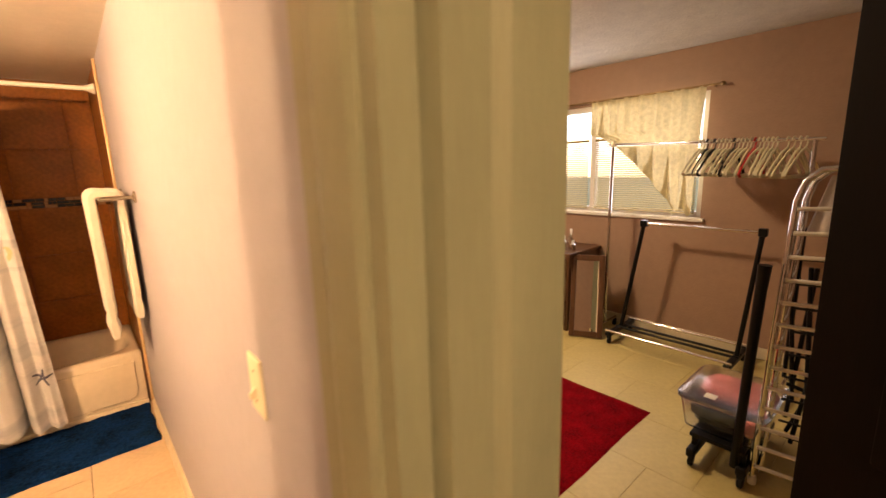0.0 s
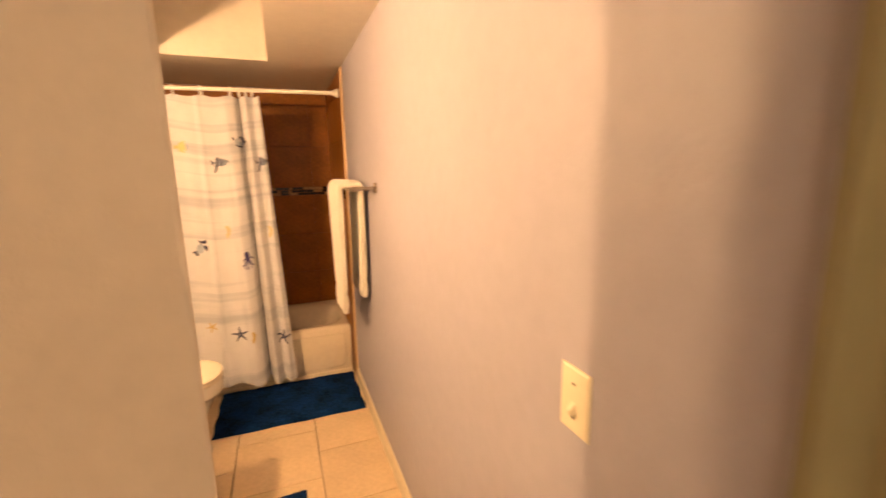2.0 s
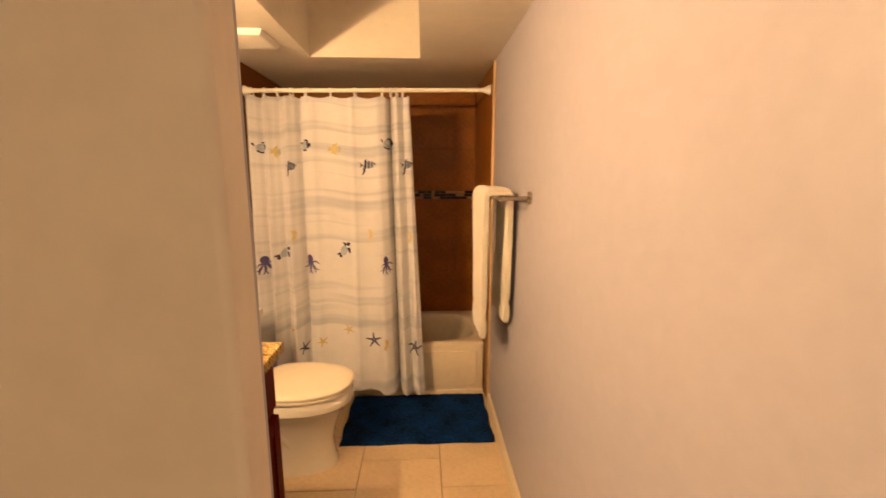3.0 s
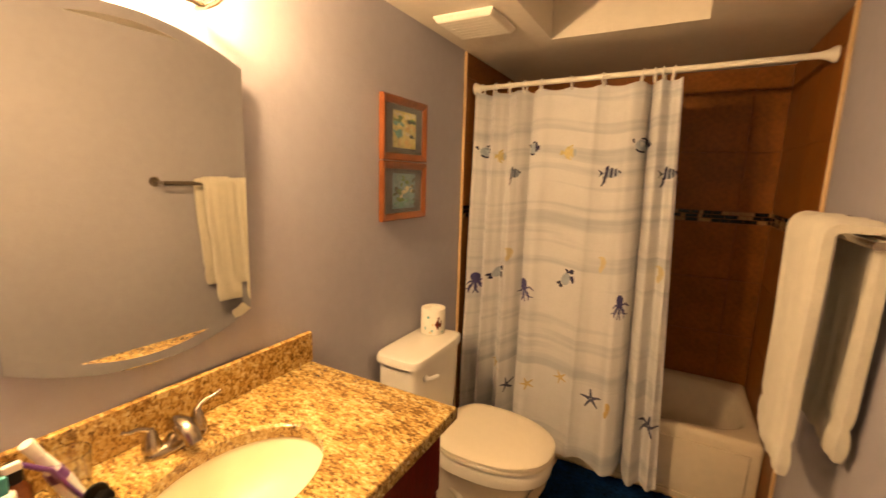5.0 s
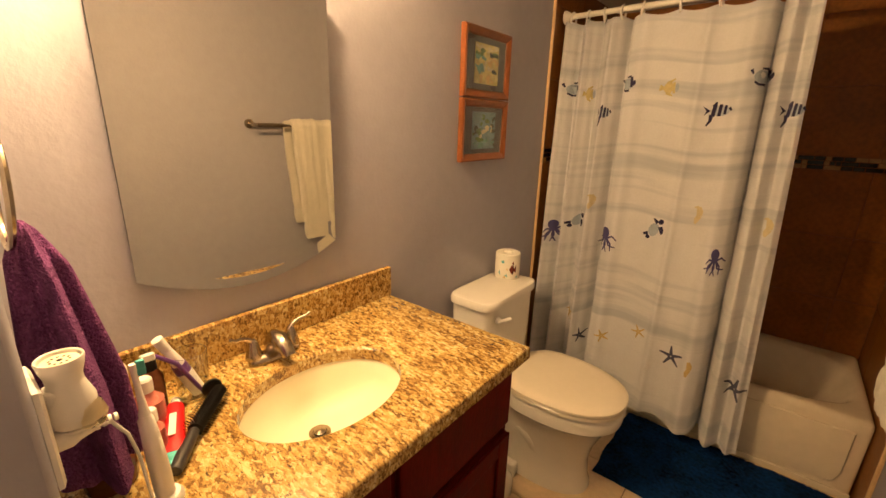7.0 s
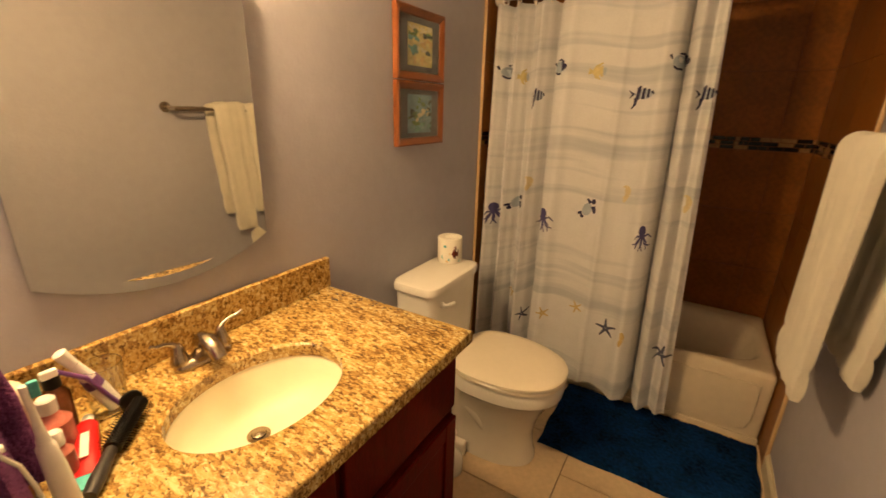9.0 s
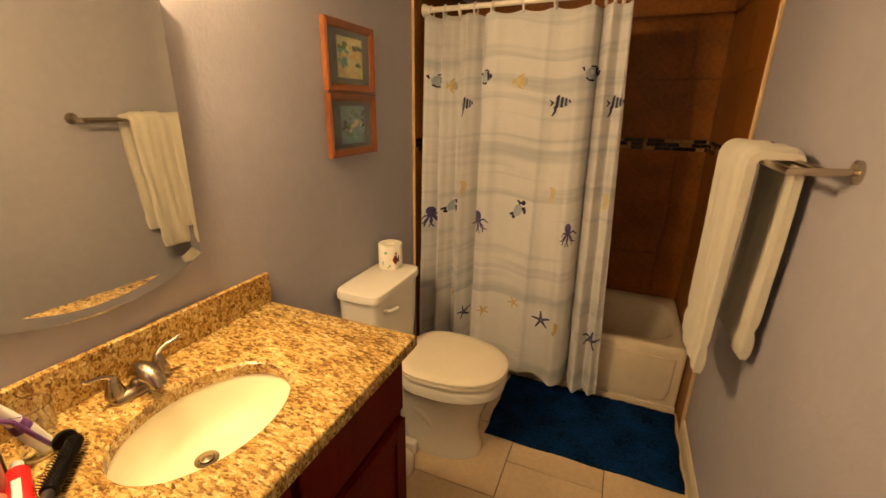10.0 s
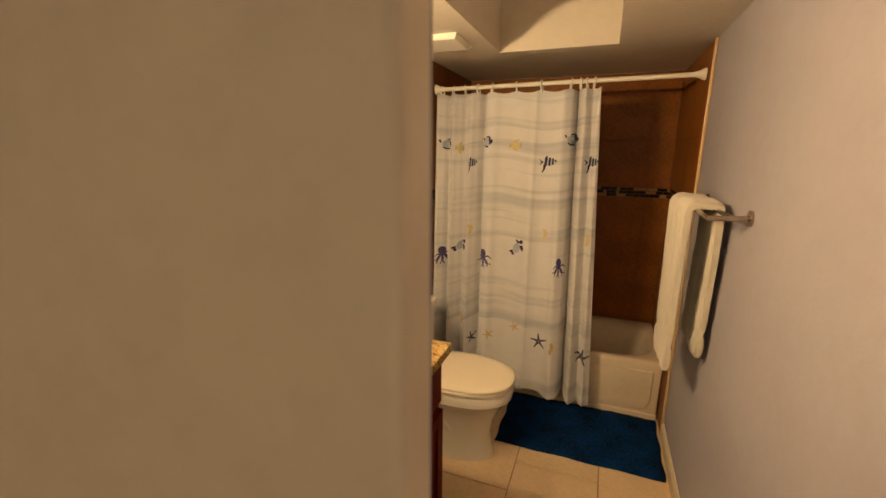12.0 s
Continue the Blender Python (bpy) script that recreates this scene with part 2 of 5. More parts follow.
def granite_material():
    """Polished granite: angular gold, cream and brown grains, cloudy drifts and dark flecks."""
    m = shader("gold_granite", (0.5, 0.33, 0.13), 0.2, vary=0.1, coat=0.15)
    nt = m.node_tree
    n, l = nt.nodes, nt.links
    b = n["Principled BSDF"]
    tc, mp = n.new("ShaderNodeTexCoord"), n.new("ShaderNodeMapping")
    mp.inputs["Rotation"].default_value, mp.inputs["Scale"].default_value = (0, 0, 0.5), (0.8, 1.75, 1.2)
    l.new(tc.outputs["Object"], mp.inputs[0])
    warp, vm = n.new("ShaderNodeTexNoise"), n.new("ShaderNodeMix")
    warp.inputs["Scale"].default_value, warp.inputs["Detail"].default_value = 70, 4
    vm.data_type, vm.blend_type = "RGBA", "LINEAR_LIGHT"
    vm.inputs["Factor"].default_value = 0.011
    l.new(mp.outputs[0], warp.inputs["Vector"])
    l.new(mp.outputs[0], vm.inputs["A"])
    l.new(warp.outputs["Color"], vm.inputs["B"])

    def grains(scale):
        vor, sep = n.new("ShaderNodeTexVoronoi"), n.new("ShaderNodeSeparateColor")
        vor.inputs["Scale"].default_value = scale
        l.new(vm.outputs["Result"], vor.inputs["Vector"])
        l.new(vor.outputs["Color"], sep.inputs[0])
        return sep.outputs[0]

    def sum_of(a, b_, weight):
        q = n.new("ShaderNodeMath")
        q.operation, q.inputs[1].default_value = "MULTIPLY_ADD", weight
        l.new(b_, q.inputs[0])
        l.new(a, q.inputs[2])
        return q.outputs[0]

    cloud = n.new("ShaderNodeTexNoise")
    cloud.inputs["Scale"].default_value, cloud.inputs["Detail"].default_value = 16, 5
    l.new(mp.outputs[0], cloud.inputs["Vector"])
    half = n.new("ShaderNodeMath")
    half.operation, half.inputs[1].default_value = "MULTIPLY", 0.46
    l.new(grains(92), half.inputs[0])
    tone = sum_of(sum_of(half.outputs[0], grains(175), 0.32), cloud.outputs["Fac"], 0.62)
    ramp = n.new("ShaderNodeValToRGB")
    l.new(tone, ramp.inputs[0])
    e = ramp.color_ramp.elements
    e[0].position, e[0].color = 0.34, (0.10, 0.05, 0.015, 1)
    e[1].position, e[1].color = 1.0, (0.61, 0.49, 0.235, 1)
    for p, c in ((0.49, (0.20, 0.105, 0.029, 1)), (0.61, (0.33, 0.19, 0.052, 1)), (0.75, (0.45, 0.285, 0.082, 1)), (0.92, (0.55, 0.395, 0.15, 1))):
        k = e.new(p)
        k.color = c
    fleck, vr, mix = n.new("ShaderNodeTexNoise"), n.new("ShaderNodeMapRange"), n.new("ShaderNodeMix")
    fleck.inputs["Scale"].default_value, fleck.inputs["Detail"].default_value = 120, 3
    l.new(mp.outputs[0], fleck.inputs["Vector"])
    vr.inputs["From Min"].default_value, vr.inputs["From Max"].default_value = 0.62, 0.70
    l.new(fleck.outputs["Fac"], vr.inputs["Value"])
    mix.data_type = "RGBA"
    mix.inputs["B"].default_value = (0.06, 0.038, 0.018, 1)
    l.new(vr.outputs[0], mix.inputs["Factor"])
    l.new(ramp.outputs[0], mix.inputs["A"])
    l.new(mix.outputs["Result"], b.inputs["Base Color"])
    return m


def curtain_material():
    """Off-white fabric with wavy grey-blue bands."""
    m = cloth("printed_curtain_fabric", (0.76, 0.755, 0.77), 0.12, vary=0.04, size=15, weave=700)
    nt = m.node_tree
    n, l = nt.nodes, nt.links
    b = n["Principled BSDF"]
    base = b.inputs["Base Color"].links[0].from_socket
    tc, mp, wave, ramp, mix = n.new("ShaderNodeTexCoord"), n.new("ShaderNodeMapping"), n.new("ShaderNodeTexNoise"), n.new("ShaderNodeMapRange"), n.new("ShaderNodeMix")
    sep, sn, ad, com = n.new("ShaderNodeSeparateXYZ"), n.new("ShaderNodeMath"), n.new("ShaderNodeMath"), n.new("ShaderNodeCombineXYZ")
    l.new(tc.outputs["Object"], sep.inputs[0])
    sx = n.new("ShaderNodeMath")
    sx.operation, sx.inputs[1].default_value = "MULTIPLY", 11.0
    l.new(sep.outputs["X"], sx.inputs[0])
    sn.operation = "SINE"
    l.new(sx.outputs[0], sn.inputs[0])
    ad.operation, ad.inputs[1].default_value = "MULTIPLY_ADD", 0.017
    l.new(sn.outputs[0], ad.inputs[0])
    l.new(sep.outputs["Z"], ad.inputs[2])
    l.new(ad.outputs[0], com.inputs["Z"])
    sx2 = n.new("ShaderNodeMath")
    sx2.operation, sx2.inputs[1].default_value = "MULTIPLY", 0.05
    l.new(sep.outputs["X"], sx2.inputs[0])
    l.new(sx2.outputs[0], com.inputs["X"])
    wave.inputs["Scale"].default_value, wave.inputs["Detail"].default_value = 15, 3
    l.new(com.outputs[0], wave.inputs["Vector"])
    ramp.inputs["From Min"].default_value, ramp.inputs["From Max"].default_value = 0.5, 0.66
    ramp.inputs["To Max"].default_value = 0.62
    l.new(wave.outputs["Fac"], ramp.inputs["Value"])
    mix.data_type = "RGBA"
    mix.inputs["B"].default_value = (0.40, 0.44, 0.49, 1)
    l.new(ramp.outputs[0], mix.inputs["Factor"])
    l.new(base, mix.inputs["A"])
    l.new(mix.outputs["Result"], b.inputs["Base Color"])
    for node in n:
        if node.bl_idname == "ShaderNodeBsdfTranslucent":
            l.new(mix.outputs["Result"], node.inputs[0])
    return m


MIRROR = mirror_material()
CLEAR = glass("clear_glass")
BULB = glow("lit_bulb", (1.0, 0.675, 0.315), 1010.0)
ROOM_GLOW = glow("lit_room_glass", (1.0, 0.84, 0.50), 104.0)
# Glow of the added hall lamp, strength set to brighten casing and stub wall.
HALL_FILL = glow("hall_fill_glow", (1.0, 0.80, 0.48), 45.0)
GRANITE = granite_material()
CURTAIN = curtain_material()
LACE = cloth("yellow_lace", (0.72, 0.62, 0.34), 0.14, vary=0.2, size=30, weave=350, bump=0.6)
BLIND = cloth("blind_slat", (0.34, 0.27, 0.095), 0.10, vary=0.08)

# ---- large structure ----
W, CEIL, BED_X, BED_CEIL = 1.5, 2.17, 5.05, 2.36
STUB_IN, STUB_OUT = -2.187, -2.475


def wall(name, bm, material, label):
    return solid(name, bm, material, label, "wall", kind="structure")


def wall_with_hole(x0, x1, y0, y1, z0, z1, hy0, hy1, hz0, hz1):
    """A wall across x with one opening through it."""
    bm = bmesh.new()
    for a, b, c, d in ((y0, hy0, z0, z1), (hy1, y1, z0, z1), (hy0, hy1, hz1, z1)):
        box(x0, x1, a, b, c, d, bm=bm)
    if hz0 > z0:
        box(x0, x1, hy0, hy1, z0, hz0, bm=bm)
    return bm


wall("wall_vanity", box(-0.12, 0, STUB_IN, 0.84, 0, 2.9), LAVENDER, "lavender painted orange-peel wall behind the vanity")
wall("wall_right", wall_with_hole(W, W + 0.12, -4.45, 0.84, 0, 2.9, -3.83, -3.04, 0, 2.03), LAVENDER, "lavender painted wall with a doorway to the bedroom")
wall("wall_tub_end", box(-0.12, W + 0.12, 0.72, 0.84, 0, 2.9), LAVENDER, "plain wall behind the tiled bath surround")


def stub_wall():
    """Short wall beside the vanity; it steps back past the vanity and ends in rounded corners."""
    poly = [(-0.6, STUB_OUT), (0.945, STUB_OUT)]
    for k in range(5):
        a = radians(-90 + 20 * k)
        poly.append((0.946 + 0.006 * math.cos(a), STUB_OUT + 0.006 + 0.006 * math.sin(a)))
    for k in range(6):
        a = radians(-5 + 19 * k)
        poly.append((0.888 + 0.022 * math.cos(a), -2.334 + 0.022 * math.sin(a)))
    poly += [(0.50, -2.312), (0.492, -2.304), (0.492, STUB_IN - 0.008), (0.484, STUB_IN), (-0.6, STUB_IN)]
    return prism(poly, 0, CEIL)


stub = wall("wall_stub", stub_wall(), LAVENDER, "lavender painted short wall with a rounded corner")
stub.data.materials.append(BEIGE)
for f in stub.data.polygons:
    f.use_smooth = len(f.vertices) == 4 and f.area < 0.05
    f.material_index = 1 if f.center.y < -2.345 else 0
wall("wall_hall_left", box(-0.72, -0.6, -4.45, STUB_IN, 0, 2.4), BEIGE, "plain painted hall wall")
wall("wall_hall_back", box(-0.72, W, -4.57, -4.45, 0, 2.4), BEIGE, "plain painted hall end wall")
wall("wall_window", wall_with_hole(BED_X, BED_X + 0.15, -4.45, 1.0, 0, 2.5, -2.165, -0.70, 1.04, 2.03), MAUVE, "mauve brown bedroom wall with a window")
wall("wall_bed_south", box(W + 0.12, BED_X + 0.15, -4.57, -4.45, 0, 2.5), MAUVE, "mauve brown bedroom side wall")
wall("wall_bed_north", box(W + 0.12, BED_X + 0.15, 0.84, 1.0, 0, 2.5), MAUVE, "mauve brown bedroom side wall")
wall("wall_bed_lining", wall_with_hole(W + 0.12, W + 0.135, -4.45, 0.84, 0, 2.5, -3.83, -3.04, 0, 2.03), MAUVE, "mauve brown bedroom face of the hall wall")

# ceiling with a boxed light well
WELL = (0.44, 1.06, -1.35, -0.17)


def ceiling_mesh():
    bm = bmesh.new()
    x0, x1, y0, y1 = WELL
    for a, b, c, d in ((-0.6, x0, -4.45, 0.72), (x1, W, -4.45, 0.72), (x0, x1, -4.45, y0), (x0, x1, y1, 0.72)):
        box(a, b, c, d, CEIL, CEIL + 0.1, bm=bm)
    for a, b, c, d in ((x0 - 0.05, x0, y0, y1), (x1, x1 + 0.05, y0, y1), (x0, x1, y0 - 0.05, y0), (x0, x1, y1, y1 + 0.05)):
        box(a, b, c, d, CEIL + 0.1, CEIL + 0.62, bm=bm)
    box(x0 - 0.05, x1 + 0.05, y0 - 0.05, y1 + 0.05, CEIL + 0.62, CEIL + 0.68, bm=bm)
    return bm


solid("ceiling", ceiling_mesh(), CEILING, "off-white textured ceiling with a boxed light well", "ceiling", kind="structure")
solid("ceiling_bedroom", box(W + 0.12, BED_X, -4.45, 0.84, BED_CEIL, BED_CEIL + 0.1), POPCORN, "off-white rough textured bedroom ceiling", "ceiling", kind="structure")
floor = solid("floor", box(-0.6, W + 0.12, -4.45, 0.72, -0.12, -0.006), GROUT, "beige square floor tiles in running bond with brown grout", "floor", kind="structure")
floor_bed = solid("floor_bedroom", box(W + 0.12, BED_X, -4.45, 0.84, -0.12, -0.0018), GROUT_BED, "cream square floor tiles with thin grout", "floor", kind="structure")
solid("ground", box(5.3, 60, -40, 40, -0.9, -0.6), shader("dry_lawn", (0.12, 0.13, 0.05), 0.95, vary=0.3, size=3), "lawn outside the bedroom window", "ground", kind="structure")

# ---- trim ----
def baseboard(name, bm, label="cream painted baseboard"):
    return solid(name, bm, BASE_PAINT, label, "baseboard", kind="structure")


baseboard("baseboard_right", prism([(W, 0), (W - 0.014, 0), (W - 0.014, 0.075), (W - 0.006, 0.092), (W, 0.092)], -2.87, -0.175, axis="y"))
baseboard("baseboard_bedroom", box(BED_X - 0.014, BED_X, -4.45, 0.84, 0, 0.09, 0.004))
casing = solid("trim_bedroom_door", prism([(W, -2.868), (1.489, -2.868), (1.481, -2.885), (1.481, -2.925), (1.473, -2.94), (1.467, -2.95), (1.463, -2.965), (1.463, -3.02), (1.468, -3.03), (W, -3.03)], 0, 2.03), TRIM, "cream moulded door casing, its colour darkened for dimmer hall light", "door trim", kind="structure")
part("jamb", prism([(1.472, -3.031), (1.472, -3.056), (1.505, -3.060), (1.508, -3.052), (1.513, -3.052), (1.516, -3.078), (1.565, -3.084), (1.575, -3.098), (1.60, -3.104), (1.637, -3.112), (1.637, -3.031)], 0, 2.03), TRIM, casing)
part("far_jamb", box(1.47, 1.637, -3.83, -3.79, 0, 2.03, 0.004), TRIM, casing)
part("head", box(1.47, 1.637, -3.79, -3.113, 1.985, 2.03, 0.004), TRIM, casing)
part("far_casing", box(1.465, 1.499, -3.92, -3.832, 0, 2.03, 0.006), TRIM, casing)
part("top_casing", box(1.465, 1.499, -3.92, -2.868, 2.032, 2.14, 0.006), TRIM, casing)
door = thing("door_1", (1.63, -3.78, 0), "dark brown bedroom door standing half open", "door", kind="structure")


def door_leaf():
    bm = box(0, 0.72, -0.018, 0.018, 0.012, 1.98, 0.002)
    for z0, z1 in ((0.2, 0.95), (1.1, 1.8)):
        for s in (-1, 1):
            box(0.12, 0.6, s * 0.018, s * 0.024, z0, z1, 0.004, bm)
    bm.transform(Matrix.Translation((1.645, -3.775, 0)) @ Matrix.Rotation(radians(46), 4, "Z"))
    return bm


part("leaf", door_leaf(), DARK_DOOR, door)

# ---- bath surround ----
surround = solid("tile_surround", box(0.0, W, 0.708, 0.719, 0.3, CEIL - 0.004), GROUT_WALL, "brown glazed tiles with a dark mosaic band around the bath", "wall tiles", kind="structure")
part("side_backing", box(0.001, 0.006, -0.168, 0.707, 0.0, CEIL - 0.004), GROUT_WALL, surround)
part("side_backing", box(W - 0.006, W - 0.001, -0.168, 0.707, 0.0, CEIL - 0.004), GROUT_WALL, surround)
for x0, x1 in ((0.001, 0.016), (W - 0.016, W - 0.001)):
    part("edge_trim", box(x0, x1, -0.18, -0.169, 0.0, CEIL - 0.004, 0.004), TILE_EDGE, surround, "light bullnose edge trim")

# ---- bath ----
tub = thing("bathtub", (0.75, 0.0, 0), "bone enamel alcove bath with a panelled apron", "bathtub")


def tub_shell():
    x0, x1, y0, y1, rim = 0.012, W - 0.012, 0.0, 0.706, 0.375
    cx, cy, n = (x0 + x1) / 2, (y0 + y1) / 2, 64
    rings = []
    hx, hy = (x1 - x0) / 2, (y1 - y0) / 2
    for z, ins, pw in ((0.0, 0.004, 60), (rim - 0.03, 0.0, 60), (rim - 0.012, 0.003, 60), (rim - 0.002, 0.012, 50), (rim, 0.022, 40)):
        rings.append(oval(cx, cy, z, hx - ins, hy - ins, n, pw))
    for z, a, b, pw, dx in ((rim, 0.702, 0.30, 4.4, 0.0), (rim - 0.006, 0.692, 0.29, 4.2, 0.0), (rim - 0.03, 0.678, 0.277, 4.0, 0.0), (0.2, 0.62, 0.235, 3.4, -0.01), (0.09, 0.54, 0.19, 3.0, -0.02), (0.065, 0.45, 0.14, 2.6, -0.02), (0.06, 0.2, 0.06, 2.2, -0.02)):
        rings.append(oval(cx + dx, cy - 0.016, z, a, b, n, pw))
    return loft(rings)


part("shell", tub_shell(), TUB, tub, smooth=True)
bm = bmesh.new()
panel = [(0.10, 0.05), (1.39, 0.05), (1.42, 0.065), (1.436, 0.11), (1.44, 0.315), (0.06, 0.315), (0.06, 0.11), (0.075, 0.07)]
loft([[Vector((x, -0.002, z)) for x, z in panel], [Vector((x + (0.75 - x) * 0.006, -0.009, z + (0.2 - z) * 0.03)) for x, z in panel], [Vector((x + (0.75 - x) * 0.02, -0.010, z + (0.2 - z) * 0.09)) for x, z in panel]], bm)
part("apron_panel", bm, TUB, tub, smooth=True)
part("base_strip", box(0.012, W - 0.018, -0.014, -0.001, 0.0, 0.03, 0.004), TUB, tub)
part("overflow_plate", lathe([(0.036, 0), (0.036, 0.006), (0.02, 0.012)], (0.125, 0.36, 0.27), 20, "x"), CHROME, tub, "round chrome plate", True)

# ---- shower rod and curtain ----
rod = thing("shower_rod", (0.75, -0.07, 2.01), "white tension shower rod fixed between tiled walls", "shower rod")
part("pole", tube([(0.02, -0.07, 2.002), (W - 0.02, -0.07, 2.02)], 0.0125, 16), STEEL, rod, smooth=True)
for x, s, z in ((0.017, 1, 2.002), (W - 0.017, -1, 2.02)):
    part("end_cup", lathe([(0.03, 0), (0.03, 0.008 * s), (0.018, 0.03 * s), (0.0135, 0.05 * s)], (x, -0.07, z), 20, "x"), STEEL, rod, smooth=True)


def rod_z(x):
    return 2.002 + 0.018 * x / W


FOLDS = ((0.045, 0.018, 0.045), (0.10, 0.016, -0.062), (0.15, 0.018, 0.055), (0.205, 0.015, -0.052), (0.265, 0.02, 0.055), (0.325, 0.016, -0.085), (0.40, 0.035, 0.026), (0.52, 0.05, -0.006), (0.645, 0.014, 0.012), (0.70, 0.03, -0.010), (0.80, 0.032, 0.036), (0.868, 0.014, -0.115), (0.912, 0.018, 0.040), (0.952, 0.013, -0.030), (0.985, 0.014, 0.026))


RING_X = (0.045, 0.061, 0.133, 0.211, 0.293, 0.377, 0.523, 0.669, 0.831, 0.881, 0.916, 0.954, 0.985)


def top_sag(x):
    """How far the hem droops between two rings."""
    for a, b in zip(RING_X, RING_X[1:]):
        if a <= x <= b:
            return (0.006 + 0.055 * (b - a)) * 4 * (x - a) * (b - x) / (b - a) ** 2
    return 0.0


def curtain_y(x, z):
    """Depth of the hanging cloth: folds that start at the rings and open downwards."""
    t = (2.0 - z) / 1.95
    s = x - 0.05 * t * max(0, (x - 0.6)) / 0.4
    y = 0.0
    for c, w, a in FOLDS:
        y -= a * (0.75 + 0.5 * t) * math.exp(-((s - c) / w) ** 2)
    hang = min(1.0, t * 1.15)
    y += 0.004 * math.sin(9 * z + 5 * x) * t + 0.006 * math.sin(23 * x + 2) * t
    return -0.072 - 0.062 * hang + y * 0.9


def curtain_x(u, z):
    t = (2.0 - z) / 1.95
    return 0.03 + u * (0.96 + 0.088 * t)


def curtain_mesh():
    bm = bmesh.new()
    nu, nz = 150, 70
    rows = []
    for j in range(nz + 1):
        row = []
        for i in range(nu + 1):
            u, k = i / nu, j / nz
            low = 0.085 + 0.03 * math.exp(-((u - 0.6) / 0.14) ** 2) + 0.05 * max(0, 0.3 - u) + 0.006 * math.sin(u * 31)
            z = (1.978 - top_sag(0.03 + 0.96 * u)) * (1 - k) + low * k
            x = curtain_x(u, z)
            row.append(bm.verts.new((x, curtain_y(x, z), z)))
        rows.append(row)
    for a, b in zip(rows, rows[1:]):
        for i in range(nu):
            bm.faces.new((a[i], a[i + 1], b[i + 1], b[i]))
    return bm


curtain = thing("shower_curtain", (0.5, -0.1, 2.0), "off-white shower curtain printed with blue sea creatures, drawn half open", "shower curtain")
sheet = part("cloth", curtain_mesh(), CURTAIN, curtain, smooth=True)
for i, x in enumerate(RING_X[1:-1]):
    z = rod_z(x)
    pts = [(x + 0.004 * math.sin(2 * i + a), -0.07 + 0.02 * math.sin(a), z - 0.013 + 0.029 * math.cos(a)) for a in [2 * math.pi * k / 16 for k in range(17)]]
    part("curtain_ring", tube(pts, 0.005, 6), WHITE_PLASTIC, curtain, smooth=True)

NAVY = shader("navy_print", (0.022, 0.02, 0.065), 0.9, vary=0.2, size=40)
SLATE = shader("slate_blue_print", (0.085, 0.09, 0.15), 0.9, vary=0.2, size=40)
VIOLET = shader("violet_print", (0.075, 0.065, 0.19), 0.9, vary=0.2, size=40)
PALE = shader("pale_blue_print", (0.42, 0.48, 0.56), 0.9, vary=0.15, size=40)
SAND = shader("pale_yellow_print", (0.68, 0.58, 0.36), 0.9, vary=0.1, size=40)
OCHRE = shader("ochre_print", (0.62, 0.46, 0.20), 0.9, vary=0.15, size=40)


def printed(name, shapes, cx, cz, material, size=1.0, turn=0.0, squeeze=1.0, lift=0.0038):
    """Flat print that follows the folds of the curtain. Shapes are outlines in cm."""
    bm = bmesh.new()
    ca, sa = math.cos(turn), math.sin(turn)
    for outline in shapes:
        fl = [bm.verts.new((0.01 * size * (a * ca - b * sa) * squeeze, 0, 0.01 * size * (a * sa + b * ca))) for a, b in outline]
        bm.faces.new(fl)
    bmesh.ops.triangulate(bm, faces=bm.faces[:])
    for _ in range(2):
        bmesh.ops.subdivide_edges(bm, edges=[e for e in bm.edges if e.calc_length() > 0.007], cuts=1)
    bmesh.ops.triangulate(bm, faces=bm.faces[:])
    for v in bm.verts:
        x, z = cx + v.co.x, cz + v.co.z
        v.co = (x, curtain_y(x, z) - lift, z)
    return part(name, bm, material, curtain)


def blob(cx, cy, a, b, n=12, tilt=0.0):
    return [(cx + a * math.cos(t) * math.cos(tilt) - b * math.sin(t) * math.sin(tilt), cy + a * math.cos(t) * math.sin(tilt) + b * math.sin(t) * math.cos(tilt)) for t in [2 * math.pi * k / n for k in range(n)]]


def limb(x0, y0, x1, y1, w0, w1, bend=0.0):
    """A tapered stroke."""
    dx, dy = x1 - x0, y1 - y0
    d = math.hypot(dx, dy)
    nx, ny = -dy / d, dx / d
    mx, my, wm = (x0 + x1) / 2 + nx * bend, (y0 + y1) / 2 + ny * bend, (w0 + w1) / 2
    return [(x0 + nx * w0, y0 + ny * w0), (mx + nx * wm, my + ny * wm), (x1 + nx * w1, y1 + ny * w1), (x1 - nx * w1, y1 - ny * w1), (mx - nx * wm, my - ny * wm), (x0 - nx * w0, y0 - ny * w0)]


def star_print(cx, cz, size=1.0, turn=0.0, material=None, squeeze=1.0):
    arms = []
    for k in range(5):
        a = math.pi / 2 + k * 2 * math.pi / 5
        arms.append(limb(0.2 * math.cos(a), 0.2 * math.sin(a), 4.4 * math.cos(a), 4.4 * math.sin(a), 0.75, 0.28))
    printed("starfish_print", arms, cx, cz, material or SLATE, size, turn, squeeze)


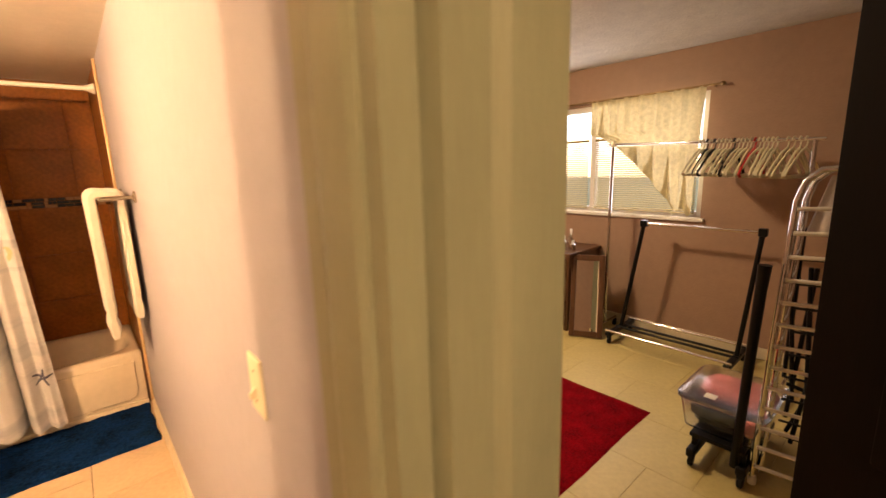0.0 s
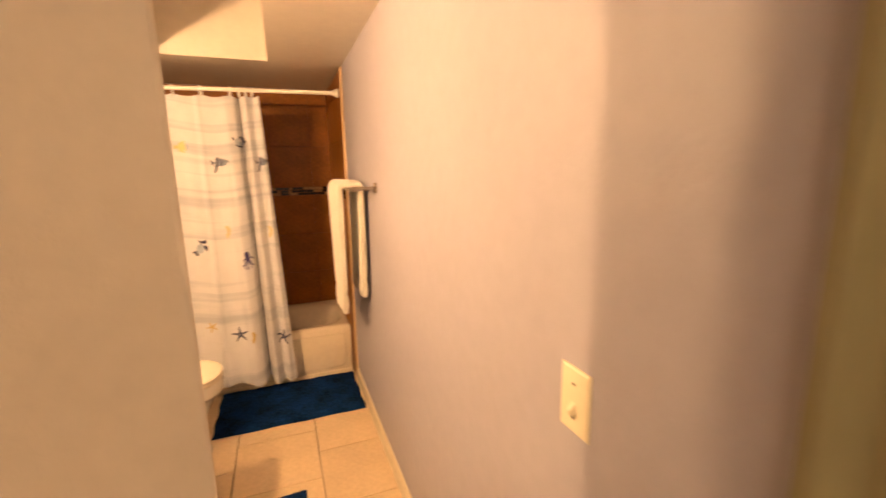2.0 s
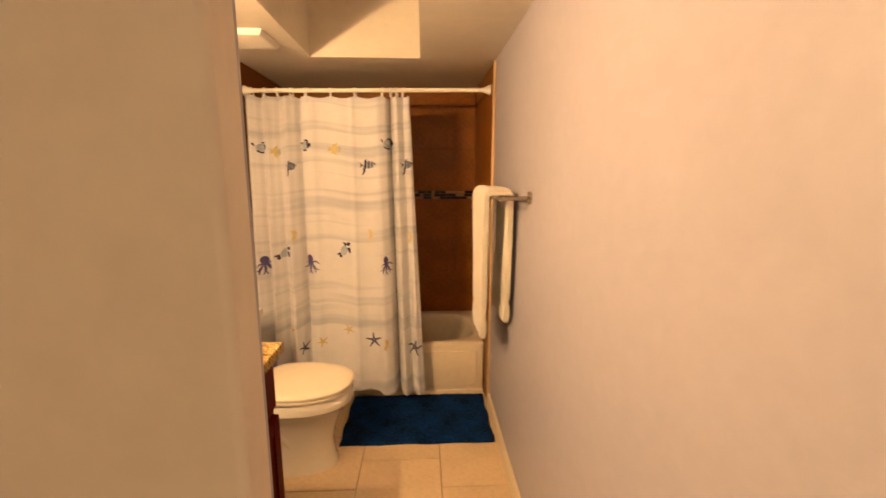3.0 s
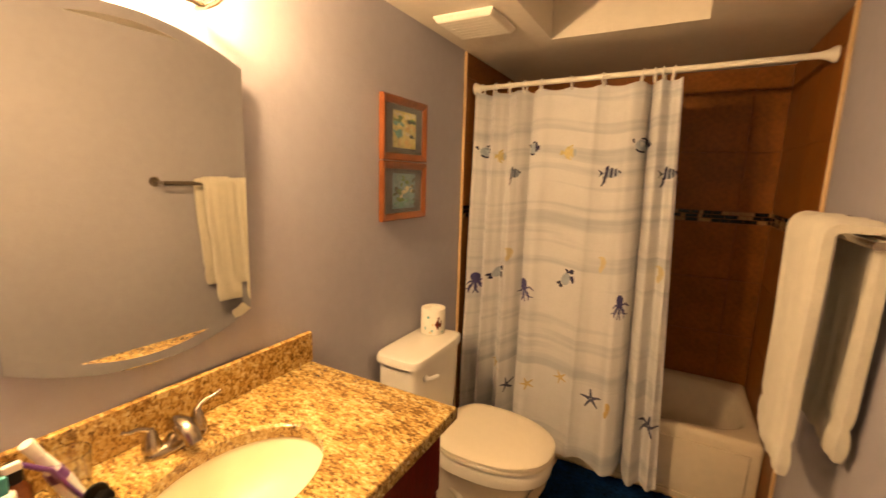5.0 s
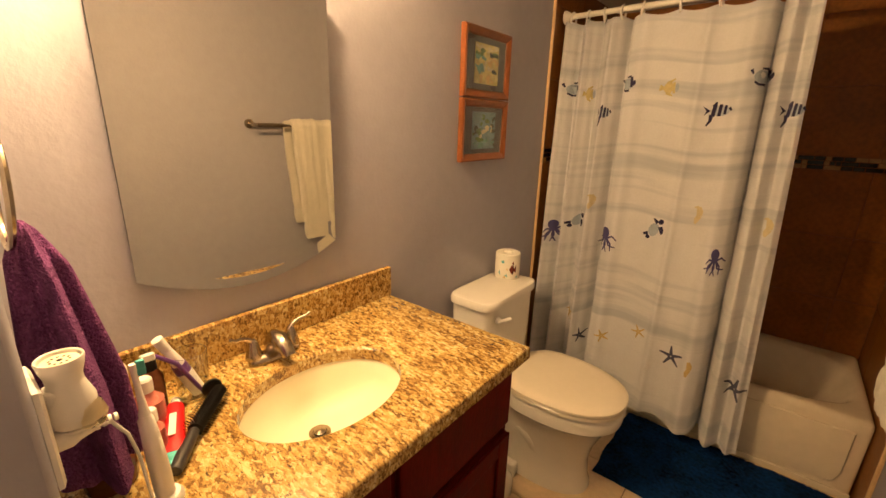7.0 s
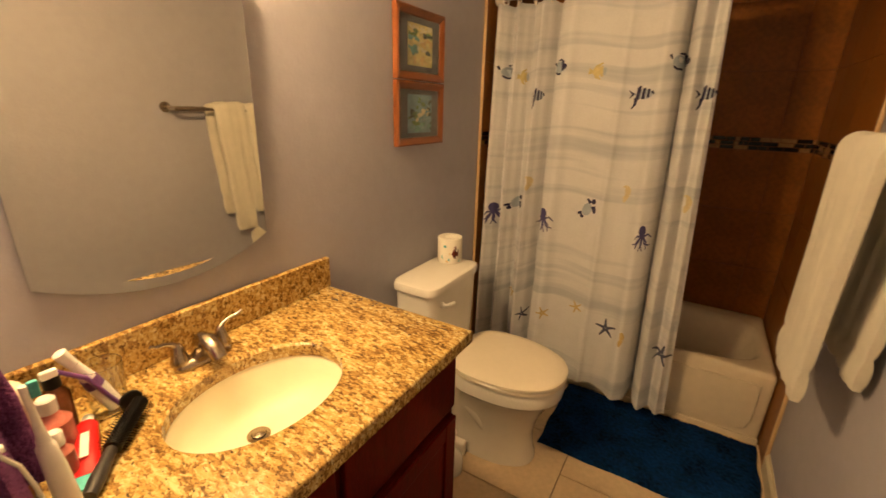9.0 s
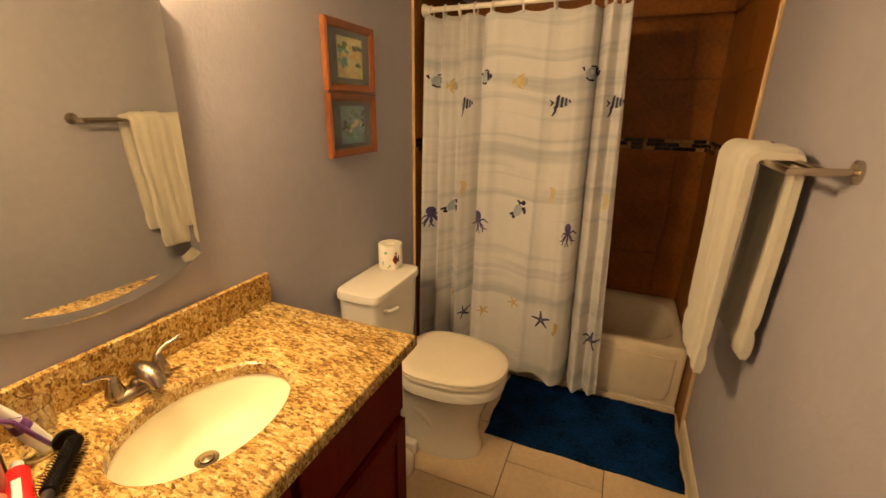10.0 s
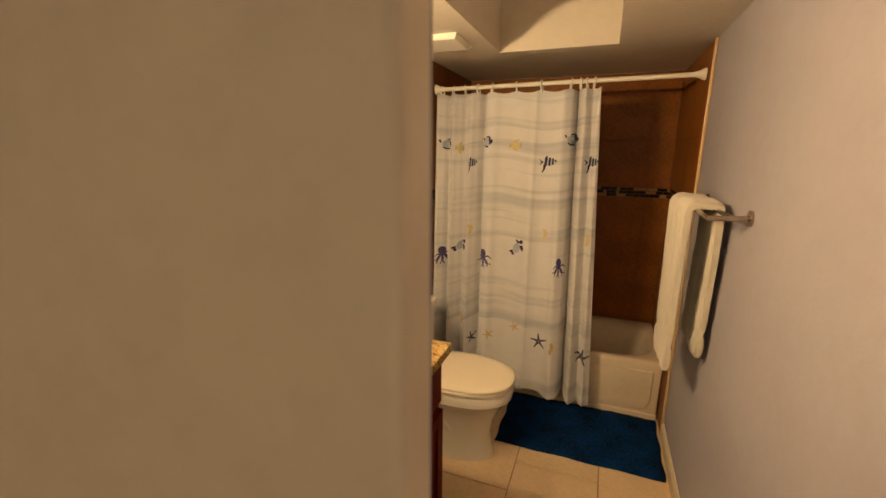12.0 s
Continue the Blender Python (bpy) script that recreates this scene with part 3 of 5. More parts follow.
def octopus_print(cx, cz, squeeze=1.0, size=1.0):
    shapes = [blob(-0.3, 2.7, 1.75, 2.0, 14, 0.3), blob(0.1, 1.0, 1.1, 1.2)]
    for k, (x, y, b) in enumerate(((-3.6, -0.6, -0.9), (-4.3, -2.4, 1.1), (-2.6, -3.9, -0.9), (-0.9, -4.4, 0.8), (0.9, -4.5, -0.8), (2.6, -3.9, 1.0), (4.2, -2.5, -1.2), (4.4, 0.2, 1.3))):
        shapes.append(limb(0.15 * x, 0.7, x, y, 0.5, 0.2, b))
    printed("octopus_print", shapes, cx, cz, VIOLET, size, 0.0, squeeze)


def turtle_print(cx, cz, squeeze=1.0, turn=0.0):
    printed("turtle_shell_print", [blob(0, 0, 2.0, 2.9)], cx, cz, PALE, 1.12, turn, squeeze, 0.0026)
    for shape in (blob(1.4, 3.9, 0.95, 1.1), limb(0.5, 3.0, -1.5, 4.2, 0.75, 0.3), limb(1.8, 2.0, 3.4, -0.6, 0.8, 0.35, 0.4), limb(-1.4, -2.0, -3.0, -2.9, 0.75, 0.45), blob(-1.0, -3.4, 0.85, 0.75)):
        printed("turtle_limb_print", [shape], cx, cz, NAVY, 1.18, turn, squeeze)


def angelfish_print(cx, cz, squeeze=1.0):
    for shape in ([[(-4.6, 1.9), (-2.2, 0.4), (-4.0, -1.2), (-3.4, 0.3)], limb(-1.8, -1.0, -2.8, -4.6, 0.7, 0.25, 0.5), limb(-1.2, 1.8, -0.7, 3.2, 0.8, 0.3), limb(-1.0, 2.4, -1.4, -1.5, 0.62, 0.62), limb(0.7, 2.5, 0.5, -1.3, 0.52, 0.5), limb(2.2, 2.2, 2.1, -0.7, 0.42, 0.4), limb(3.2, 1.5, 4.0, 0.5, 0.42, 0.3)]):
        printed("angelfish_print", [shape], cx, cz, NAVY, 1.22, 0.0, squeeze)
    printed("fish_body_print", [blob(0.9, 0.5, 3.3, 2.1)], cx, cz, PALE, 1.0, 0.0, squeeze, 0.0026)


def bluefish_print(cx, cz, squeeze=1.0):
    printed("fish_body_print", [blob(0, 0, 3.1, 2.3)], cx, cz, PALE, 1.05, 0.0, squeeze, 0.0026)
    for shape in ([limb(1.5, 2.4, 1.9, -1.2, 0.65, 0.6), limb(-3.0, 0.6, -3.8, 2.0, 0.25, 0.5), limb(-2.2, -1.6, 1.0, -2.3, 0.35, 0.4, -0.5), blob(2.9, 0.3, 0.7, 1.0), limb(-0.6, 2.3, 1.2, 2.7, 0.25, 0.4)]):
        printed("fish_marking_print", [shape], cx, cz, NAVY, 1.22, 0.0, squeeze)


YELLOW_INK = shader("yellow_ink", (0.62, 0.52, 0.24), 0.7, vary=0.2, size=60)


def yellowfish_print(cx, cz, squeeze=1.0):
    for shape in ([limb(-2.4, 0.0, -4.4, 0.3, 0.5, 1.3), blob(-0.9, 0.2, 1.9, 2.3), limb(-1.5, 1.8, 1.2, 3.6, 0.8, 0.25), limb(-1.5, -1.6, 0.8, -3.0, 0.8, 0.25), limb(0.9, 2.4, 1.3, -2.0, 0.45, 0.5)]):
        printed("yellow_fish_print", [shape], cx, cz, YELLOW_INK, 1.05, 0.0, squeeze)
    printed("grey_fish_print", [blob(2.4, 0.2, 0.9, 1.9)], cx, cz, PALE, 0.95, 0.0, squeeze)


for x, z, q in ((0.097, 1.675, 0.9), (0.363, 1.687, 0.85), (0.858, 1.70, 0.8)):
    bluefish_print(x, z, q)
for x, z, q in ((0.734, 1.567, 1.0), (0.975, 1.568, 0.75), (0.276, 1.556, 0.5)):
    angelfish_print(x, z, q)
yellowfish_print(0.543, 1.665)
yellowfish_print(0.187, 1.647, 0.5)
for x, z, q in ((0.08, 0.952, 0.75), (0.368, 0.963, 0.95), (0.838, 0.948, 0.6)):
    octopus_print(x, z, q, 1.32)
turtle_print(0.203, 1.03, 0.95, -0.5)
turtle_print(0.574, 1.045, 1.0, -0.25)
star_print(0.747, 0.455, 1.2, 0.1)
star_print(1.012, 0.402, 1.25, -0.15, None, 0.85)
star_print(0.30, 0.411, 1.0, 0.2, None, 0.5)
for x, z, s in ((0.737, 1.135, 1.0), (0.986, 1.12, 1.0), (0.275, 1.14, 0.9)):
    printed("seahorse_print", [limb(0, 4, 0.8, 0, 0.8, 1.1, 0.6), limb(0.8, 0, -0.4, -3.6, 1.0, 0.4, -0.6), limb(0, 4, -1.6, 3.4, 0.5, 0.3)], x, z, SAND, s)
for x, z in ((0.233, 0.53), (0.588, 0.53), (0.423, 0.46)):
    star_print(x, z, 0.8, 0.4, OCHRE)
printed("seahorse_print", [limb(0, 4, 0.6, 0, 0.7, 0.9, 0.5), limb(0.6, 0, -0.3, -3.6, 0.9, 0.4, -0.6)], 0.826, 0.43, OCHRE)

# ---- vanity ----
vanity = thing("vanity_cabinet", (0.27, -1.74, 0), "dark cherry wood vanity cabinet with panelled doors", "vanity cabinet")
V0, V1, VF = STUB_IN + 0.004, -1.285, 0.515
part("back_panel", box(0.004, 0.016, V0 + 0.018, V1 - 0.018, 0.09, 0.884), CHERRY, vanity)
part("bottom_panel", box(0.016, VF - 0.018, V0 + 0.018, V1 - 0.018, 0.09, 0.108), CHERRY, vanity)
for y0 in (V0, V1 - 0.018):
    part("side_panel", box(0.004, VF - 0.018, y0, y0 + 0.018, 0.09, 0.884, 0.001), CHERRY, vanity)
part("face_frame", box(VF - 0.018, VF, V0, V1, 0.09, 0.884, 0.001), CHERRY, vanity)
part("toe_kick", box(0.004, VF - 0.06, V0, V1, 0, 0.09), BLACK, vanity)
for y0, y1 in ((V0 + 0.02, -1.76), (-1.735, V1 - 0.02)):
    d = part("door", box(VF + 0.001, VF + 0.018, y0, y1, 0.12, 0.66, 0.003), CHERRY, vanity)
    for a, b, c, e in ((y0, y0 + 0.055, 0.12, 0.66), (y1 - 0.055, y1, 0.12, 0.66), (y0 + 0.055, y1 - 0.055, 0.12, 0.175), (y0 + 0.055, y1 - 0.055, 0.605, 0.66)):
        part("rail", box(VF + 0.019, VF + 0.027, a, b, c, e, 0.003), CHERRY, d)
    part("knob", lathe([(0.006, 0.027), (0.006, 0.038), (0.014, 0.045), (0.012, 0.054)], (VF, (y1 - 0.03) if y0 < -1.9 else (y0 + 0.03), 0.58), 14, "x"), NICKEL, d, "round metal knob", True)
    part("drawer_front", box(VF + 0.001, VF + 0.02, y0, y1, 0.69, 0.86, 0.004), CHERRY, vanity)

SX, SY, SA, SB = 0.296, -1.731, 0.141, 0.191
FAUCET_Y = -1.744


def countertop_mesh():
    """Slab with an oval hole for the basin."""
    x0, x1, y0, y1, z0, z1 = 0.004, 0.56, STUB_IN + 0.003, -1.262, 0.885, 0.92
    n = 64
    outer = []
    for k in range(n):
        t = 2 * math.pi * k / n
        c, s = math.cos(t), math.sin(t)
        hx = (x1 - SX) if c > 0 else (SX - x0)
        hy = (y1 - SY) if s > 0 else (SY - y0)
        f = min(hx / max(abs(c), 1e-6), hy / max(abs(s), 1e-6))
        outer.append((SX + c * f, SY + s * f))
    for cx, cy in ((x0, y0), (x0, y1), (x1, y0), (x1, y1)):
        i = min(range(n), key=lambda q: (outer[q][0] - cx) ** 2 + (outer[q][1] - cy) ** 2)
        outer[i] = (cx, cy)
    e = 0.006

    def inset(p, d):
        return (min(max(p[0], x0 + d), x1 - d), min(max(p[1], y0 + d), y1 - d))

    rings = [[Vector((*p, z0)) for p in outer], [Vector((*p, z1 - e)) for p in outer], [Vector((*inset(p, 0.002), z1 - 0.002)) for p in outer], [Vector((*inset(p, e), z1)) for p in outer]]
    rings += [oval(SX, SY, z1, SA + 0.006, SB + 0.006, n), oval(SX, SY, z1 - 0.005, SA, SB, n), oval(SX, SY, z0, SA, SB, n)]
    bm = bmesh.new()
    loft(rings + [rings[0]], bm, caps=False)
    bmesh.ops.remove_doubles(bm, verts=bm.verts[:], dist=1e-5)
    return bm


solid("countertop", countertop_mesh(), GRANITE, "polished gold and brown granite vanity top", "countertop", smooth=True)
solid("backsplash", box(0.003, 0.022, STUB_IN + 0.003, -1.262, 0.921, 1.022, 0.003), GRANITE, "gold and brown granite upstand against the wall", "backsplash")
basin = thing("basin", (SX, SY, 0.8), "cream oval undermount ceramic basin", "sink")
prof = ((0.884, 1.03), (0.872, 0.985), (0.845, 0.94), (0.815, 0.84), (0.79, 0.66), (0.777, 0.42), (0.772, 0.18))
rings = [oval(SX - (1 - k) * 0.045, SY, z, SA * k, SB * k, 48) for z, k in prof]
outer = [oval(SX - (1 - k) * 0.045, SY, z - 0.012, SA * k + 0.012, SB * k + 0.012, 48) for z, k in prof]
part("bowl", loft(outer[::-1][:-1] + [oval(SX, SY, 0.884, SA + 0.025, SB + 0.025, 48)] + rings), SINK, basin, smooth=True)
dr = part("drain_ring", lathe([(0.026, 0.0), (0.026, 0.003), (0.017, 0.004), (0.016, 0.001)], (SX - 0.038, SY, 0.7725), 24), NICKEL, basin, "metal drain ring", True)
part("stopper", lathe([(0.015, 0.001), (0.015, 0.006), (0.006, 0.009)], (SX - 0.038, SY, 0.7735), 20), NICKEL, basin, "metal stopper", True)

faucet = thing("faucet", (0.09, FAUCET_Y, 0.92), "brushed nickel two-handle centreset faucet on the counter", "faucet")
part("base_plate", loft([oval(0.095, FAUCET_Y + 0.005, z, 0.024 - i, 0.067 - i, 32, 2.6) for z, i in ((0.921, 0), (0.932, 0.0), (0.94, 0.006), (0.943, 0.016))]), NICKEL, faucet, smooth=True)
part("spout", tube([(0.088, FAUCET_Y + 0.005, 0.93), (0.09, FAUCET_Y + 0.005, 0.955), (0.104, FAUCET_Y + 0.005, 0.974), (0.128, FAUCET_Y + 0.005, 0.978), (0.15, FAUCET_Y + 0.005, 0.966), (0.166, FAUCET_Y + 0.005, 0.948)], [0.022, 0.022, 0.022, 0.021, 0.0195, 0.016], 18), NICKEL, faucet, smooth=True)
for s in (-1, 1):
    hy = FAUCET_Y + 0.005 + s * 0.050
    h = part("handle", lathe([(0.021, 0.936), (0.0195, 0.946), (0.0145, 0.962), (0.0105, 0.978), (0.006, 0.985)], (0.09, hy, 0), 18), NICKEL, faucet, smooth=True)
    part("lever", tube([(0.09, hy, 0.978), (0.088, hy + s * 0.010, 0.988), (0.09, hy + s * 0.026, 0.996), (0.096, hy + s * 0.044, 1.0), (0.1, hy + s * 0.055, 1.009)], [0.007, 0.006, 0.005, 0.0046, 0.0038], 10), NICKEL, h, smooth=True)

# ---- mirror ----
mirror = thing("wall_mirror", (0.01, -1.725, 1.15), "frameless mirror with curved top and bottom edges above the vanity", "mirror")


def mirror_outline(inset, n=26):
    y0, y1 = -1.975 + inset, -1.486 - inset
    pts = []
    for k in range(n + 1):
        u = k / n
        pts.append((y0 + (y1 - y0) * u, 1.785 - inset + 0.062 * (1 - (2 * u - 1) ** 2)))
    for k in range(n + 1):
        u = 1 - k / n
        pts.append((y0 + (y1 - y0) * u, 1.162 + inset - 0.066 * (1 - (2 * u - 1) ** 2)))
    return pts


def mirror_x(y, z, off=0.0):
    """The plate hangs slightly askew: its tub side and its top stand off the wall."""
    return 0.008 + 0.03 * (y + 1.975) + 0.0146 * (z - 1.1) + off


bm = bmesh.new()
bm.faces.new([bm.verts.new((mirror_x(y, z), y, z)) for y, z in mirror_outline(0.022)])
part("plate", bm, MIRROR, mirror)
part("bevel", loft([[Vector((mirror_x(y, z, d), y, z)) for y, z in mirror_outline(i)] for d, i in ((0.0012, 0.0), (0.0, 0.0225))], caps=False), MIRROR, mirror)
part("backing", loft([[Vector((x if x else mirror_x(y, z, -0.003), y, z)) for y, z in mirror_outline(0.0015)] for x in (0.003, 0)]), BLACK, mirror)

# ---- vanity light ----
LIGHT_Y = (-1.97, -1.70)
light = thing("vanity_light", (0.02, -1.84, 1.95), "nickel bar light with lit globe bulbs behind a clear glass trough", "wall light")
part("back_plate", box(0.002, 0.02, -2.10, -1.575, 1.925, 2.02, 0.006), NICKEL, light)


def trough_ring(y):
    """Section of the curved glass trough, open at the top."""
    inner = [(0.022, 1.905), (0.06, 1.899), (0.10, 1.903), (0.132, 1.916), (0.148, 1.938), (0.154, 1.965)]
    return [Vector((x, y, z)) for x, z in inner] + [Vector((x + 0.003 * (x - 0.02) / 0.13, y, z - 0.003)) for x, z in inner[::-1]]


part("glass_trough", loft([trough_ring(-2.085), trough_ring(-1.59)]), CLEAR, light, "clear curved glass", True).visible_shadow = False
part("lower_rail", tube([(0.06, -2.095, 1.893), (0.06, -1.58, 1.893)], 0.005, 8), NICKEL, light, smooth=True)
for y, s in ((-2.087, -1), (-1.588, 1)):
    rim = [(0.021, 1.893), (0.06, 1.889), (0.103, 1.893), (0.138, 1.908), (0.156, 1.934), (0.161, 1.968), (0.021, 1.968)]
    part("end_glass", loft([[Vector((0.021 + (x - 0.021) * k, y + s * d, 1.93 + (z - 1.93) * k)) for x, z in rim] for d, k in ((0.0, 0.97), (0.004, 0.95))]), CLEAR, light).visible_shadow = False
    part("end_rim", tube([(x, y + s * 0.002, z) for x, z in rim[:5]], 0.0055, 8), NICKEL, light, smooth=True)
for y in LIGHT_Y:
    part("socket", lathe([(0.022, 0.021), (0.02, 0.05), (0.016, 0.08)], (0, y, 1.955), 18, "x"), NICKEL, light, smooth=True)
    part("bulb", lathe([(0.013, 0.081), (0.018, 0.088), (0.026, 0.1), (0.029, 0.113), (0.026, 0.127), (0.017, 0.138), (0.003, 0.142)], (0, y, 1.955), 24, "x"), BULB, light, "lit globe bulb", True)

# ---- pictures ----
def picture(z0, z1, label, paints):
    y0, y1 = -0.888, -0.565
    p = thing("framed_picture", (0.01, (y0 + y1) / 2, z0), label, "picture", "pair of pictures")
    f = 0.03
    prof = [(0.004, 0), (0.022, 0.0), (0.026, 0.006), (0.022, 0.016), (0.018, 0.024), (0.012, f), (0.004, f)]
    for a, b, c, d in (((y0, z0), (y1, z0), 0, 1), ((y1, z0), (y1, z1), -1, 0), ((y1, z1), (y0, z1), 0, -1), ((y0, z1), (y0, z0), 1, 0)):
        ring = []
        for (py, pz), e in ((a, 1), (b, -1)):
            dy, dz = (b[0] - a[0]), (b[1] - a[1])
            k = math.hypot(dy, dz)
            ring.append([Vector((x, py + c * i + e * dy / k * i, pz + d * i + e * dz / k * i)) for x, i in prof])
        part("frame_rail", loft(ring), FRAME_WOOD, p)
    part("mount", box(0.004, 0.011, y0 + f - 0.002, y1 - f + 0.002, z0 + f - 0.002, z1 - f + 0.002), MAT_GREY, p, "grey mount")
    cy, cz = (y0 + y1) / 2, (z0 + z1) / 2
    hw, hh = 0.082, 0.072
    rnd, layer = random.Random(int(z0 * 1000)), 0
    part("print", box(0.0111, 0.0125, cy - hw, cy + hw, cz - hh, cz + hh), paints[0], p, "small landscape painting")
    for mat, shapes in paints[1]:
        layer += 1
        bm = bmesh.new()
        for i, (u0, u1, v0, v1, count) in enumerate(shapes):
            for j in range(count):
                a, b = rnd.uniform(u0, u1), rnd.uniform(v0, v1)
                ra, rb, tilt = rnd.uniform(0.08, 0.26), rnd.uniform(0.05, 0.14), rnd.uniform(-0.6, 0.6)
                dab = []
                for k in range(9):
                    g = 2 * math.pi * k / 9
                    r = rnd.uniform(0.75, 1.15)
                    da, db = ra * r * math.cos(g), rb * r * math.sin(g)
                    qa, qb = a + da * math.cos(tilt) - db * math.sin(tilt), b + da * math.sin(tilt) + db * math.cos(tilt)
                    dab.append(bm.verts.new((0.01255 + 0.00035 * layer + 0.00001 * j, cy + hw * max(-0.99, min(0.99, qa)), cz + hh * max(-0.99, min(0.99, qb)))))
                bm.faces.new(dab)
        tagged(part("painted_area", bm, mat, p), kind="stuff")
    part("glazing", box(0.0145, 0.016, y0 + f - 0.001, y1 - f + 0.001, z0 + f - 0.001, z1 - f + 0.001), CLEAR, p).visible_shadow = False
    return p


P_SKY = shader("painted_pale_yellow", (0.72, 0.62, 0.24), 0.8, vary=0.35, size=40)
P_SEA = shader("painted_teal", (0.15, 0.38, 0.34), 0.8, vary=0.4, size=40)
P_GREEN = shader("painted_green", (0.12, 0.24, 0.06), 0.8, vary=0.4, size=45)
P_SAND = shader("painted_sand", (0.70, 0.47, 0.18), 0.8, vary=0.3, size=45)
P_BLUE = shader("painted_blue", (0.20, 0.36, 0.44), 0.8, vary=0.35, size=40)
P_PALE = shader("painted_cream", (0.74, 0.68, 0.46), 0.8, vary=0.3, size=40)
P_DARK = shader("painted_dark_green", (0.035, 0.06, 0.035), 0.8, vary=0.4, size=45)
picture(1.594, 1.842, "beach landscape print in a red-brown wooden frame", (P_SKY, ((P_PALE, [(-0.9, 0.9, 0.7, 0.95, 10), (-0.3, 0.4, -0.3, 0.3, 6)]), (P_SEA, [(-0.95, -0.45, -0.45, 0.05, 9), (-0.9, -0.1, 0.28, 0.42, 6)]), (P_GREEN, [(-0.9, -0.2, 0.45, 0.65, 8), (0.3, 0.9, 0.5, 0.7, 6)]), (P_SAND, [(0.0, 0.9, 0.05, 0.35, 9), (-0.8, 0.5, -0.95, -0.6, 7)]), (P_DARK, [(0.25, 0.9, 0.42, 0.52, 4), (0.45, 0.7, -0.35, -0.25, 2)]))))
picture(1.352, 1.590, "lagoon landscape print in a red-brown wooden frame", (P_BLUE, ((P_SEA, [(-0.9, 0.9, -0.9, -0.4, 9)]), (P_GREEN, [(-0.9, -0.2, -0.5, 0.4, 12), (-0.2, 0.3, 0.3, 0.8, 5)]), (P_PALE, [(0.1, 0.7, -0.1, 0.35, 6), (-0.3, 0.0, -0.3, 0.0, 3)]), (P_DARK, [(0.7, 0.95, -0.8, 0.8, 8), (-0.9, -0.6, -0.3, 0.3, 4)]))))

# ---- toilet ----
toilet = thing("toilet", (0.35, -0.71, 0), "white close-coupled toilet with bone seat lid closed", "toilet")
TY = -0.670
TANK_Y = -0.732
tank = part("tank", loft([oval(0.115, TANK_Y, z, a, b, 40, 7) for z, a, b in ((0.385, 0.085, 0.175), (0.42, 0.09, 0.182), (0.60, 0.095, 0.190), (0.785, 0.098, 0.195))]), PORCELAIN, toilet, smooth=True)
part("lid", loft([oval(0.117, TANK_Y, z, a, b, 48, 6) for z, a, b in ((0.786, 0.104, 0.203), (0.79, 0.109, 0.208), (0.812, 0.110, 0.209), (0.822, 0.106, 0.205), (0.826, 0.095, 0.194))]), PORCELAIN, tank, "white tank lid", True)
lever = part("flush_lever", lathe([(0.014, 0.0), (0.014, 0.008), (0.008, 0.014)], (0.213, TANK_Y - 0.125, 0.735), 16, "x"), WHITE_PLASTIC, tank, "white flush lever", True)
part("arm", tube([(0.224, TANK_Y - 0.125, 0.735), (0.232, TANK_Y - 0.11, 0.732), (0.236, TANK_Y - 0.06, 0.724)], [0.007, 0.008, 0.009], 10), WHITE_PLASTIC, lever, smooth=True)


def egg(cx, z, front, back, half, n=48, pw=2.2):
    """A rounded ring longer towards the front."""
    ring = []
    for k in range(n):
        t = 2 * math.pi * k / n
        c, s = math.cos(t), math.sin(t)
        a = front if c > 0 else back
        ring.append(Vector((cx + a * math.copysign(abs(c) ** (2 / (pw if c > 0 else 3.2)), c), TY + half * math.copysign(abs(s) ** (2 / 2.3), s), z)))
    return ring


part("bowl", loft([egg(0.37, 0.0, 0.235, 0.20, 0.128), egg(0.37, 0.025, 0.232, 0.198, 0.125), egg(0.37, 0.05, 0.222, 0.19, 0.120), egg(0.37, 0.14, 0.215, 0.18, 0.116), egg(0.38, 0.22, 0.222, 0.18, 0.124), egg(0.39, 0.28, 0.238, 0.185, 0.138), egg(0.398, 0.33, 0.258, 0.19, 0.16), egg(0.405, 0.358, 0.272, 0.197, 0.178), egg(0.409, 0.368, 0.285, 0.203, 0.196), egg(0.41, 0.41, 0.289, 0.205, 0.2), egg(0.41, 0.43, 0.28, 0.2, 0.193)]), PORCELAIN, toilet, smooth=True)
part("deck", loft([oval(0.16, TY, z, a, b, 40, 5) for z, a, b in ((0.2, 0.09, 0.10), (0.30, 0.12, 0.13), (0.37, 0.14, 0.17), (0.384, 0.138, 0.168))]), PORCELAIN, toilet, smooth=True)
part("seat", loft([egg(0.41, z, f, b, h) for z, f, b, h in ((0.432, 0.284, 0.185, 0.198), (0.436, 0.29, 0.19, 0.204), (0.447, 0.29, 0.19, 0.204), (0.451, 0.286, 0.186, 0.2))]), SEAT, toilet, "bone plastic seat", True)
part("seat_lid", loft([egg(0.41, z, f, b, h) for z, f, b, h in ((0.453, 0.286, 0.195, 0.201), (0.457, 0.292, 0.2, 0.206), (0.466, 0.291, 0.2, 0.205), (0.474, 0.278, 0.19, 0.193), (0.477, 0.245, 0.16, 0.162), (0.478, 0.1, 0.07, 0.07))]), SEAT, toilet, "bone plastic lid, closed", True)
